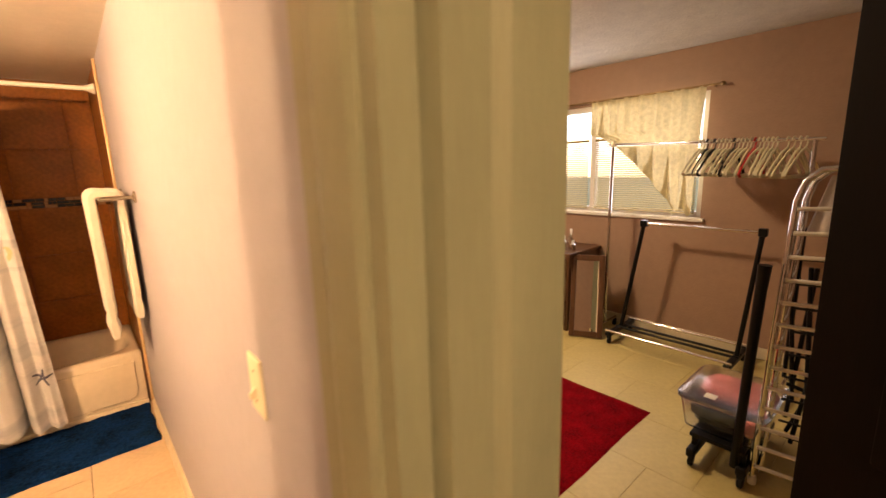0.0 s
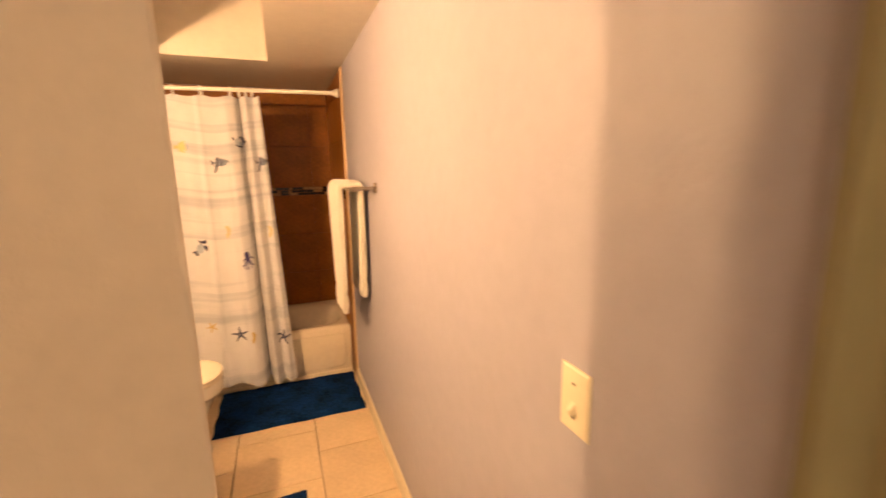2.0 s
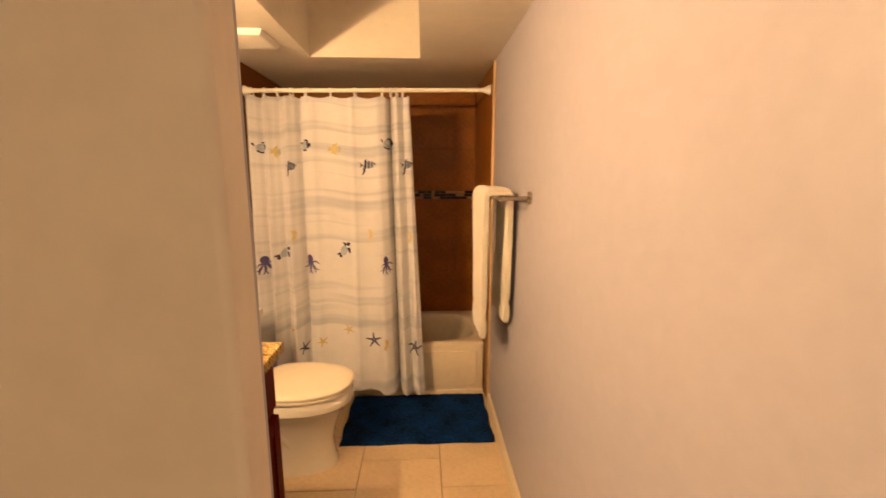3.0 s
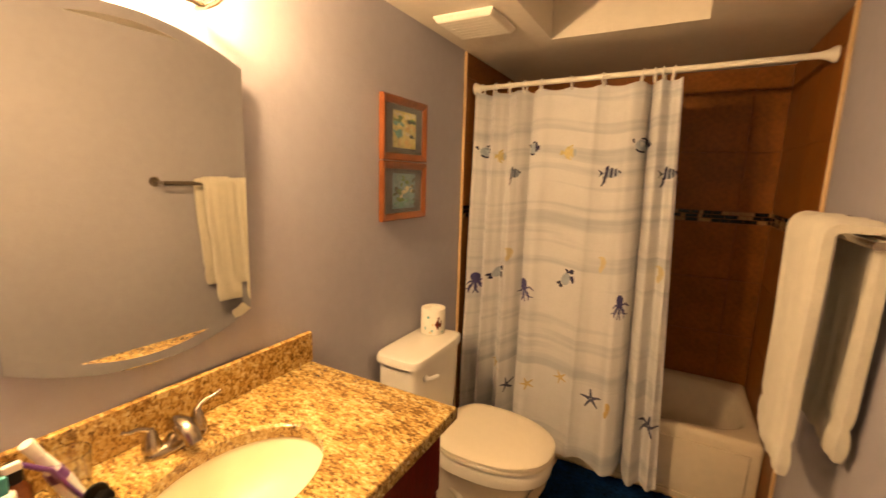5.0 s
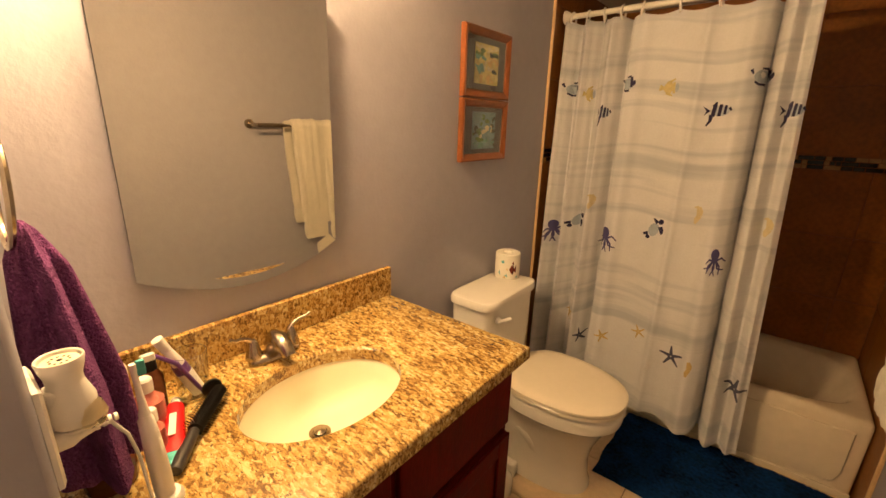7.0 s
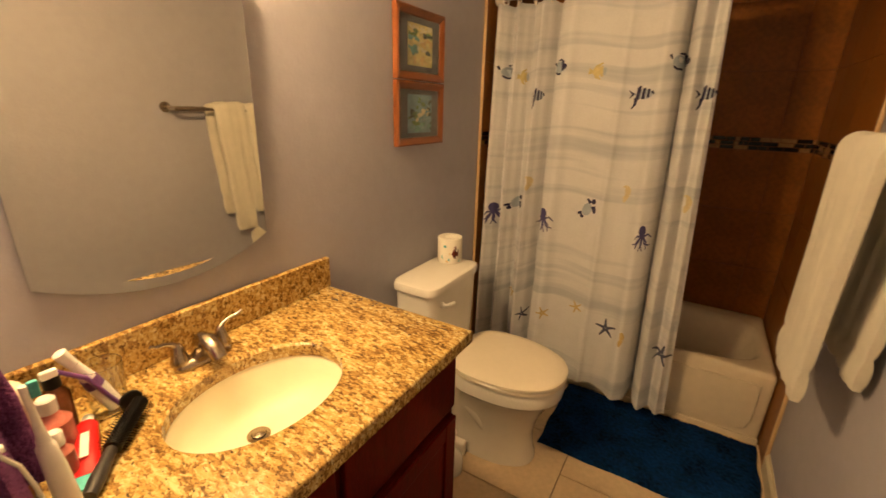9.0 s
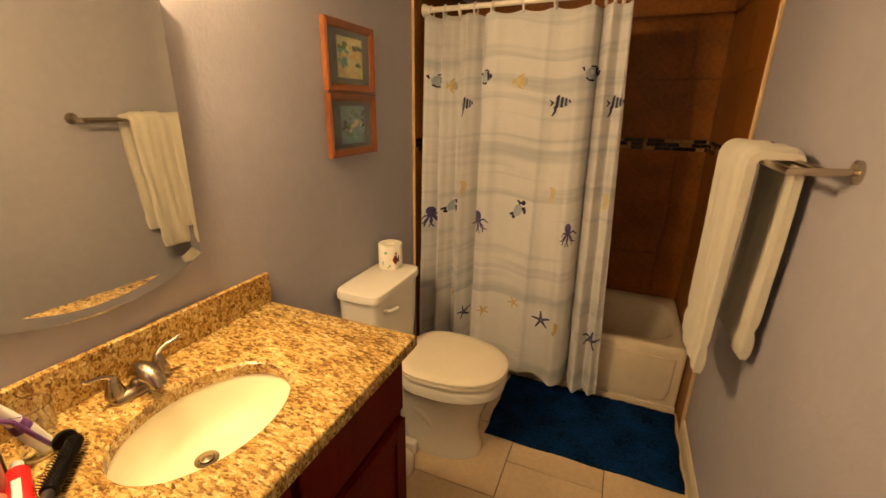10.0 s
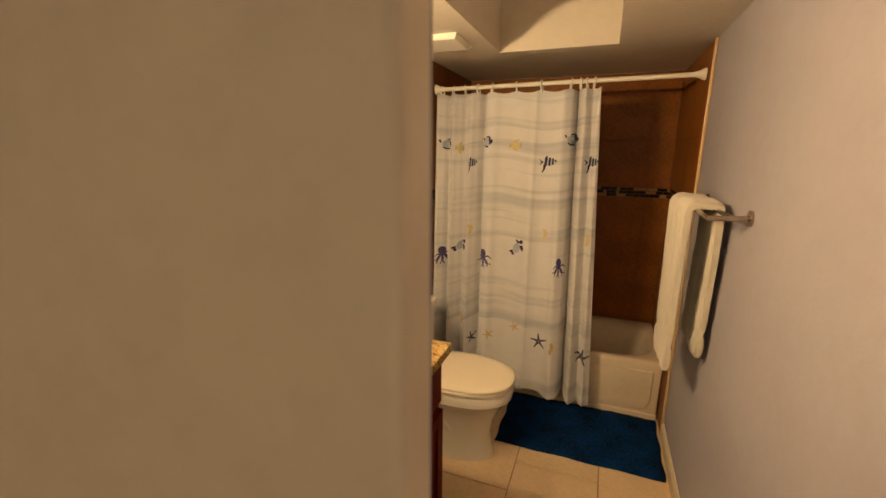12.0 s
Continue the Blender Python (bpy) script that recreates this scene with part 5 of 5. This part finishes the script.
bottle("dark_bottle", (0.11, -2.005, TOP), "dark bottle with a black cap", [(0.02, 0), (0.021, 0.004), (0.021, 0.08), (0.011, 0.095)], BROWN, [(0.013, 0.0955), (0.013, 0.125), (0.01, 0.128)], BLACK)
cup = solid("tumbler", lathe([(0.027, TOP), (0.029, TOP + 0.004), (0.034, TOP + 0.105), (0.0325, TOP + 0.105), (0.0275, TOP + 0.007), (0.004, TOP + 0.006)], (0.115, -1.935, 0), 28), CLEAR, "clear plastic tumbler holding brushes", "tumbler", smooth=True)
cup.visible_shadow = False
tb = thing("cream_tube", (0.115, -1.94, TOP + 0.01), "white and violet cosmetic tube standing in the tumbler", "tube")
part("body", tube([(0.116, -1.927, TOP + 0.012), (0.116, -1.945, TOP + 0.06), (0.117, -1.972, TOP + 0.125)], [0.014, 0.015, 0.009], 14), WHITE_PLASTIC, tb, smooth=True)
part("band", tube([(0.116, -1.949, TOP + 0.068), (0.116, -1.957, TOP + 0.088)], [0.0152, 0.014], 14), VIOLET_P, tb, "violet band", True)
part("cap", tube([(0.117, -1.973, TOP + 0.126), (0.117, -1.986, TOP + 0.155), (0.117, -1.987, TOP + 0.157)], [0.0095, 0.011, 0.007], 14), WHITE_PLASTIC, tb, smooth=True)
tb2 = thing("violet_toothbrush", (0.13, -1.94, TOP + 0.01), "violet manual toothbrush in the tumbler", "toothbrush")
part("handle", tube([(0.128, -1.922, TOP + 0.01), (0.136, -1.965, TOP + 0.1), (0.142, -2.0, TOP + 0.135)], [0.004, 0.0045, 0.004], 8), VIOLET_P, tb2, smooth=True)
part("head", box(0.137, 0.148, -2.024, -2.0, TOP + 0.13, TOP + 0.145, 0.003), WHITE_PLASTIC, tb2)
solid("compact_mirror", lathe([(0.018, -0.004), (0.02, -0.002), (0.02, 0.002), (0.018, 0.004)], (0.147, -1.912, TOP + 0.022), 20, "x"), BLACK, "small dark round compact beside the tumbler", "compact", smooth=True)

# ---- bedroom window ----
window = thing("window_1", (BED_X, -1.43, 1.04), "white framed sash window with a half lowered blind", "window", kind="structure")
WY0, WY1, WZ0, WZ1 = -2.165, -0.70, 1.04, 2.03
for n_, (a, b, c, e) in (("jamb", (WY0, WY0 + 0.05, WZ0, WZ1)), ("jamb", (WY1 - 0.05, WY1, WZ0, WZ1)), ("head", (WY0 + 0.05, WY1 - 0.05, WZ1 - 0.05, WZ1)), ("sill_rail", (WY0 + 0.05, WY1 - 0.05, WZ0, WZ0 + 0.05)), ("mullion", (-1.215, -1.165, WZ0 + 0.05, WZ1 - 0.05))):
    part(n_, box(BED_X + 0.05, BED_X + 0.11, a, b, c, e, 0.004), WHITE_PLASTIC, window)
part("sill", box(BED_X - 0.03, BED_X + 0.05, WY0 - 0.03, WY1 + 0.03, WZ0 - 0.025, WZ0 + 0.004, 0.006), WHITE_PLASTIC, window)
for a, b in ((WY0 + 0.05, -1.215), (-1.165, WY1 - 0.05)):
    part("pane", box(BED_X + 0.078, BED_X + 0.082, a, b, WZ0 + 0.05, WZ1 - 0.05), CLEAR, window).visible_shadow = False
blind = thing("window_blind", (BED_X, -1.43, 1.7), "beige slatted blind lowered over the lower half of the window", "blind", "window blinds")
for y0, y1 in ((WY0 + 0.055, -1.225), (-1.155, WY1 - 0.055)):
    part("head_rail", box(BED_X + 0.015, BED_X + 0.04, y0, y1, 1.70, 1.722, 0.003), BLIND, blind)
    z = 1.075
    while z < 1.695:
        part("slat", loft([[Vector((BED_X + 0.014 + a, y, z + b)) for a, b in ((0, 0), (0.024, 0.010), (0.0245, 0.0088), (0.0005, -0.0012))] for y in (y0, y1)]), BLIND, blind)
        z += 0.019
lace = thing("lace_curtain", (BED_X - 0.06, -1.8, 2.05), "yellow lace curtain swept to one side of the window", "curtain")


def lace_mesh():
    bm = bmesh.new()
    rows = []
    for j in range(31):
        t = j / 30
        left = -1.22 - 0.74 * max(0, (t - 0.30) / 0.70) ** 0.68
        row = []
        for i in range(61):
            u = i / 60
            right = -2.15 + 0.04 * t
            y = right + (left - right) * u
            z = 2.05 - 0.97 * t - 0.02 * math.sin(u * 9) * t + 0.09 * u * u * max(0, t - 0.3)
            row.append(bm.verts.new((BED_X - 0.055 - 0.016 * math.sin(y * 44 + t) * (0.5 + 0.5 * t) - 0.008 * math.sin(y * 97 + 2 * t), y, z)))
        rows.append(row)
    for a, b in zip(rows, rows[1:]):
        for i in range(60):
            bm.faces.new((a[i], a[i + 1], b[i + 1], b[i]))
    return bm


part("lace", lace_mesh(), LACE, lace, smooth=True)
crod = thing("curtain_rod", (BED_X - 0.055, -1.4, 2.05), "thin brass curtain rod above the window", "curtain rod")
BRASS = shader("dull_brass", (0.30, 0.2, 0.09), 0.35, metal=1.0, vary=0.1, size=20)
part("pole", tube([(BED_X - 0.055, -2.24, 2.052), (BED_X - 0.055, -0.6, 2.052)], 0.008, 10), BRASS, crod, smooth=True)
part("finial", lathe([(0.006, -0.0), (0.014, -0.008), (0.016, -0.02), (0.010, -0.032), (0.004, -0.036)], (BED_X - 0.055, -2.24, 2.052), 14, "y"), BRASS, crod, smooth=True)
part("bracket", tube([(BED_X - 0.001, -2.2, 2.045), (BED_X - 0.055, -2.2, 2.045)], 0.006, 8), BRASS, crod)

# ---- bedroom racks ----
def caster(parent, x, y):
    w = part("caster", lathe([(0.02, -0.012), (0.026, -0.008), (0.026, 0.008), (0.02, 0.012)], (x, y, 0.026), 16, "y"), BLACK, parent, "black caster wheel", True)
    part("fork", box(x - 0.012, x + 0.012, y - 0.016, y + 0.016, 0.045, 0.068, 0.003), BLACK, w)


low = thing("garment_rack", (4.73, -2.2, 0), "empty low garment rack with black ends and chrome rails", "garment rack", "garment racks")
for yb, yt in ((-1.715, -1.857), (-2.575, -2.647)):
    part("post", tube([(4.74, yb, 0.09), (4.75, yt, 1.02)], 0.016, 12), BLACK, low, smooth=True)
    part("cap", box(4.725, 4.775, yt - 0.025, yt + 0.025, 0.985, 1.04, 0.006), BLACK, low)
    part("foot", box(4.50, 4.95, yb - 0.025, yb + 0.025, 0.07, 0.105, 0.01), BLACK, low)
    for x in (4.53, 4.92):
        caster(low, x, yb)
part("top_rail", tube([(4.75, -1.857, 1.012), (4.75, -2.647, 1.012)], 0.012, 12), CHROME, low, smooth=True)
for x, z, m in ((4.52, 0.115, CHROME), (4.70, 0.10, BLACK), (4.78, 0.10, BLACK), (4.93, 0.115, CHROME)):
    part("base_rail", tube([(x, -1.69, z), (x, -2.60, z)], 0.011, 10), m, low, smooth=True)

tall = thing("garment_rack", (4.7, -2.2, 0), "tall chrome garment rack carrying plastic hangers", "garment rack", "garment racks")
part("post", tube([(4.78, -1.545, 0.09), (4.765, -1.55, 0.8), (4.75, -1.565, 1.655)], 0.013, 12), CHROME, tall, smooth=True)
part("post", tube([(4.62, -2.88, 0.09), (4.62, -2.87, 1.60)], 0.013, 12), CHROME, tall, smooth=True)
part("hanging_rail", tube([(4.752, -1.53, 1.652), (4.615, -2.92, 1.605)], 0.011, 12), CHROME, tall, smooth=True)
part("end_joint", lathe([(0.02, 1.63), (0.022, 1.645), (0.022, 1.668), (0.014, 1.68)], (4.75, -1.566, 0), 14), CREAM, tall, smooth=True)
for yb, x in ((-1.545, 4.78), (-2.88, 4.62)):
    part("foot", tube([(x - 0.26, yb, 0.075), (x + 0.2, yb, 0.075)], 0.013, 10), CHROME, tall, smooth=True)
    for dx in (-0.24, 0.18):
        caster(tall, x + dx, yb)


def hanger_build(material):
    h = new("clothes_hanger")
    h.empty_display_size = 0.05
    bm = tube([(0, 0, -0.05), (0.012, 0, -0.03), (0.018, 0, -0.008), (0.014, 0, 0.012), (0.0, 0, 0.019), (-0.014, 0, 0.011), (-0.018, 0, -0.004)], 0.0045, 6)
    o = link_mesh("hook", bm, material, True)
    o.parent = h
    bm = tube([(0, 0, -0.05), (0.06, 0, -0.08), (0.19, 0, -0.19), (0.2, 0, -0.21), (0.185, 0, -0.222), (0, 0, -0.224), (-0.185, 0, -0.222), (-0.2, 0, -0.21), (-0.19, 0, -0.19), (-0.06, 0, -0.08), (0, 0, -0.05)], 0.0085, 6)
    o = link_mesh("shoulder_bar", bm, material, True)
    o.parent = h
    return h


HANGER = shader("ivory_hanger_plastic", (0.72, 0.66, 0.46), 0.4, vary=0.08, size=10, per_object=0.2)
masters = [hanger_build(HANGER), hanger_build(BLACK), hanger_build(RED)]
rnd = random.Random(11)
order = [0, 0, 1, 0, 1, 0, 0, 0, 0, 1, 0, 0, 0, 0, 2, 0, 0, 0, 0, 0, 0, 0, 0, 0]
labels = ("ivory plastic clothes hanger on the chrome rail", "black plastic clothes hanger on the chrome rail", "red plastic clothes hanger on the chrome rail")
used = set()
for i, kind in enumerate(order):
    y = -2.24 - 0.0235 * i if i < 20 else -2.74 - 0.03 * (i - 20)
    f = (y + 1.53) / (-1.39)
    at = Matrix.Translation((4.752 - 0.137 * f, y, 1.652 - 0.047 * f + 0.0)) @ Matrix.Rotation(radians(-9 + rnd.uniform(-6, 6)), 4, "Z")
    if kind not in used:
        used.add(kind)
        ob = masters[kind]
        ob.matrix_basis = at
    else:
        ob = copy_thing(masters[kind], at)
    tagged(ob, labels[kind], "hanger", "clothes hangers")

airer = thing("drying_rack", (3.5, -3.05, 0), "folded chrome clothes airer with white rungs", "drying rack")
for dx, dy in ((0.0, 0.0), (0.06, -0.02)):
    part("frame_loop", tube([(3.50 + dx, -2.955 + dy, 0.04), (3.50 + dx, -2.975 + dy, 0.8), (3.50 + dx, -2.995 + dy, 1.33), (3.50 + dx, -3.015 + dy, 1.41), (3.50 + dx, -3.060 + dy, 1.455), (3.50 + dx, -3.130 + dy, 1.462), (3.5 + dx, -3.430 + dy, 1.44), (3.5 + dx, -3.480 + dy, 1.36), (3.5 + dx, -3.480 + dy, 0.04)], 0.0135, 10), CHROME, airer, smooth=True)
for k in range(13):
    z = 0.10 + 0.1 * k
    part("rung", tube([(3.49, -2.962 - 0.03 * z, z), (3.53, -3.470, z + 0.02)], 0.0088, 8), STEEL, airer, smooth=True)
for k in range(9):
    z = 0.3 + 0.11 * k
    part("back_rung", tube([(3.62, -3.010, z), (3.64, -3.470, z + 0.02)], 0.006, 8), BLACK, airer, smooth=True)
for y in (-2.96, -3.47):
    part("leg_foot", lathe([(0.016, 0.0), (0.018, 0.004), (0.018, 0.03), (0.013, 0.045)], (3.50, y, 0), 12), STEEL, airer, smooth=True)
trolley = thing("trolley_rack", (3.6, -2.8, 0), "black wheeled rack base with a tall padded post", "garment rack", "garment racks")
part("post", tube([(3.45, -2.895, 0.08), (3.455, -2.905, 0.5), (3.46, -2.918, 0.95), (3.46, -2.922, 1.06)], [0.02, 0.02, 0.022, 0.026], 12), BLACK, trolley, smooth=True)
part("cross_foot", box(3.40, 3.95, -2.74, -2.70, 0.055, 0.10, 0.01), BLACK, trolley)
part("cross_foot", box(3.42, 3.98, -2.95, -2.905, 0.055, 0.10, 0.01), BLACK, trolley)
part("shelf", box(3.44, 3.95, -2.93, -2.70, 0.15, 0.172, 0.004), BLACK, trolley)
for x in (3.47, 3.92):
    for y in (-2.925, -2.72):
        part("upright", box(x - 0.012, x + 0.012, y - 0.012, y + 0.012, 0.1, 0.1495), BLACK, trolley)
for x, y in ((3.43, -2.72), (3.43, -2.93), (3.92, -2.72), (3.92, -2.93)):
    caster(trolley, x, y)
for k, (y0, z0, y1, z1, x) in enumerate(((-2.95, 1.1, -3.02, 0.3, 3.8), (-2.98, 1.18, -2.97, 0.4, 3.85), (-3.05, 1.0, -3.0, 0.2, 3.82), (-2.93, 1.25, -2.97, 0.9, 3.9), (-3.04, 1.02, -3.10, 0.12, 3.72), (-3.12, 0.85, -3.04, 0.1, 3.76), (-3.16, 0.62, -3.0, 0.08, 3.9), (-3.02, 0.72, -3.2, 0.66, 3.75), (-3.0, 0.42, -3.2, 0.36, 3.78), (-3.0, 0.16, -3.22, 0.14, 3.75))):
    part("folded_strut", tube([(x, y0, z0), (x + 0.05, y1, z1)], 0.01, 8), BLACK, trolley, smooth=True)

PLASTIC_CLEAR = glass("clear_storage_plastic", (0.86, 0.86, 0.84), 0.14)
crate = thing("storage_box", (3.67, -2.78, 0.1), "clear plastic storage box full of pink and dark clothes", "storage box")
CX, CY = 3.69, -2.805
rings = [oval(CX, CY, z, a, b, 32, 8) for z, a, b in ((0.174, 0.205, 0.16), (0.32, 0.225, 0.185), (0.33, 0.235, 0.195), (0.33, 0.222, 0.182), (0.182, 0.201, 0.156))]
part("tub", loft(rings), PLASTIC_CLEAR, crate, smooth=True).visible_shadow = False
part("lid", loft([oval(CX, CY, z, a, b, 32, 8) for z, a, b in ((0.3305, 0.237, 0.197), (0.345, 0.237, 0.197), (0.352, 0.225, 0.185))]), PLASTIC_CLEAR, crate, "clear lid", True).visible_shadow = False
part("label", box(3.50, 3.55, -2.78, -2.73, 0.3525, 0.3535), PAPER, crate, "white paper label")
PINK_CLOTH = shader("pink_cloth", (0.50, 0.14, 0.13), 0.9, vary=0.4, size=14, bump=0.6, bump_size=60)
DARK_CLOTH = shader("dark_blue_cloth", (0.02, 0.025, 0.045), 0.9, vary=0.4, size=14, bump=0.6, bump_size=60)
for mat, cx, cy, cz, a, b, c in ((DARK_CLOTH, CX, CY, 0.215, 0.188, 0.142, 0.03), (PINK_CLOTH, CX + 0.05, CY - 0.01, 0.284, 0.155, 0.165, 0.04), (DARK_CLOTH, CX - 0.12, CY + 0.02, 0.272, 0.08, 0.13, 0.04), (PINK_CLOTH, CX - 0.06, CY - 0.12, 0.252, 0.12, 0.04, 0.055)):
    bm = bmesh.new()
    bmesh.ops.create_icosphere(bm, subdivisions=3, radius=1)
    for v in bm.verts:
        f = 1 + 0.12 * noise.noise(v.co * 3.4 + Vector((cx, cy, cz)) * 9)
        q = [math.copysign(abs(k) ** 0.6, k) for k in v.co]
        v.co = Vector((cx + q[0] * a * f * 0.93, cy + q[1] * b * f * 0.93, cz + q[2] * c * f))
    part("folded_cloth", bm, mat, crate, "folded cloth", True)

shirt = thing("white_garment", (3.575, -3.12, 1.25), "small white garment hanging on the airer", "garment")
rings = []
for j in range(14):
    t = j / 13
    rings.append([Vector((3.575 + (0.012 + 0.012 * t) * math.cos(2 * math.pi * k / 36) + 0.006 * math.sin(6 * math.pi * k / 18) * t, -3.10 - 0.02 * t + (0.02 + 0.075 * t) * math.sin(2 * math.pi * k / 36), 1.43 - 0.235 * t + 0.01 * math.sin(k) * t)) for k in range(36)])
part("skirt", loft(rings), cloth("white_cotton", (0.75, 0.68, 0.62), 0.25), shirt, smooth=True)

# ---- dresser and leaning frame ----
dresser = thing("dresser", (4.7, -0.9, 0), "dark walnut dresser against the window wall", "dresser")
part("carcass", box(4.50, 5.03, -1.33, -0.35, 0.06, 0.70, 0.006), WALNUT, dresser)
part("top", box(4.48, 5.033, -1.35, -0.33, 0.701, 0.73, 0.006), WALNUT, dresser)
for k in range(3):
    part("drawer", box(4.482, 4.499, -1.31, -0.37, 0.09 + 0.2 * k, 0.275 + 0.2 * k, 0.004), WALNUT, dresser)
    part("drawer_knob", lathe([(0.006, 0.0), (0.006, -0.014), (0.014, -0.02), (0.01, -0.028)], (4.4815, -1.1, 0.18 + 0.2 * k), 12, "x"), NICKEL, dresser, smooth=True)
for x in (4.53, 5.0):
    for y in (-1.30, -0.38):
        part("leg", box(x - 0.02, x + 0.02, y - 0.02, y + 0.02, 0, 0.059, 0.003), WALNUT, dresser)
for y, h, r in ((-1.27, 0.2, 0.022), (-1.20, 0.13, 0.028), (-1.29, 0.1, 0.03)):
    bottle("perfume_bottle", (4.62, y, 0.7305), "shiny glass bottle on the dresser", [(r, 0), (r, h * 0.6), (r * 0.4, h * 0.75)], CHROME, [(r * 0.5, h * 0.755), (r * 0.5, h)], WHITE_PLASTIC)
lean = thing("leaning_mirror", (4.5, -1.5, 0), "wooden framed mirror leaning against the dresser", "framed mirror")
LM = Matrix.Translation((4.43, -1.39, 0.008)) @ Matrix.Rotation(radians(-62), 4, "Z") @ Matrix.Rotation(radians(-14), 4, "X")
for x0, x1, z0, z1 in ((0, 0.045, 0, 0.72), (0.235, 0.28, 0, 0.72), (0.045, 0.235, 0, 0.05), (0.045, 0.235, 0.67, 0.72)):
    bm = box(x0, x1, -0.012, 0.012, z0, z1, 0.004)
    bm.transform(LM)
    part("frame_rail", bm, WALNUT, lean)
bm = box(0.046, 0.234, -0.003, 0.003, 0.051, 0.669)
bm.transform(LM)
part("glass", bm, MIRROR, lean)

# ---- tiles ----
def tile_mesh(name, material, a, b, t, e):
    """A tile lying flat, a by b, its top at z = 0, with eased edges."""
    rings = []
    for z, i in ((-t, 0), (-e, 0), (0, e)):
        rings.append([Vector((x * (a / 2 - i), y * (b / 2 - i), z)) for x, y in ((-1, -1), (1, -1), (1, 1), (-1, 1))])
    bm = loft(rings)
    bmesh.ops.recalc_face_normals(bm, faces=bm.faces)
    me = bpy.data.meshes.new(name)
    bm.to_mesh(me)
    bm.free()
    me.materials.append(material)
    return me


def lay_floor(parent, material, x0, x1, y0, y1, ox, oy, step=0.42, gap=0.004):
    made = {}
    rnd = random.Random(3)
    c0 = math.floor((x0 - ox) / step)
    for c in range(c0, c0 + 12):
        xa, xb = max(x0, ox + c * step), min(x1, ox + (c + 1) * step)
        if xb - xa < 0.02:
            continue
        off = oy + (step / 2 if c % 2 else 0)
        r0 = math.floor((y0 - off) / step)
        for r in range(r0, r0 + 16):
            ya, yb = max(y0, off + r * step), min(y1, off + (r + 1) * step)
            if yb - ya < 0.02:
                continue
            key = (round(xb - xa, 3), round(yb - ya, 3))
            if key not in made:
                made[key] = tile_mesh("floor_tile", material, key[0] - gap, key[1] - gap, 0.006, 0.0015)
            piece("floor_tile", made[key], parent, Matrix.Translation(((xa + xb) / 2, (ya + yb) / 2, -0.0004 * rnd.random())))


lay_floor(floor, TILE_FLOOR, -0.6, W + 0.118, -4.45, 0.0, 0.733, -0.69)
lay_floor(floor_bed, TILE_BED, W + 0.122, BED_X, -4.45, 0.84, 0.733, -0.69, gap=0.003)

STEP = 0.33
BACK = Matrix.Translation((0, 0.704, 0)) @ Matrix.Rotation(radians(90), 4, "X")
LEFT = Matrix.Translation((0.010, 0, 0)) @ Matrix(((0, 0, 1, 0), (1, 0, 0, 0), (0, 1, 0, 0), (0, 0, 0, 1)))
RIGHT = Matrix.Translation((W - 0.010, 0, 0)) @ Matrix(((0, 0, -1, 0), (1, 0, 0, 0), (0, 1, 0, 0), (0, 0, 0, 1)))
made = {}
rnd = random.Random(8)
BAND = (1.315, 1.385)
for m, a0, a1 in ((BACK, 0.011, W - 0.011), (LEFT, -0.166, 0.702), (RIGHT, -0.166, 0.702)):
    for z0, z1 in ((0.0 if m is not BACK else 0.36, 0.655), (0.655, 0.985), (0.985, BAND[0]), (BAND[1], 1.715), (1.715, 2.045), (2.045, CEIL - 0.006)):
        a = a0
        while a < a1 - 0.01:
            b = min(a1, a + STEP)
            key = (round(b - a, 3), round(z1 - z0, 3))
            if key not in made:
                made[key] = tile_mesh("wall_tile", TILE_WALL, key[0] - 0.003, key[1] - 0.003, 0.004, 0.0012)
            piece("wall_tile", made[key], surround, m @ Matrix.Translation(((a + b) / 2, (z0 + z1) / 2, 0.0)))
            a = b
    z = BAND[0] + 0.002
    while z < BAND[1] - 0.01:
        a = a0
        while a < a1 - 0.01:
            b = min(a1, a + rnd.choice((0.022, 0.045, 0.066)))
            dark = rnd.random() < 0.62
            key = (round(b - a, 3), dark)
            if key not in made:
                made[key] = tile_mesh("mosaic_tile", MOSAIC_DARK if dark else MOSAIC_TAN, key[0] - 0.003, 0.0195, 0.004, 0.001)
            piece("mosaic_tile", made[key], surround, m @ Matrix.Translation(((a + b) / 2, z + 0.011, 0.0005)))
            a = b
        z += 0.0225
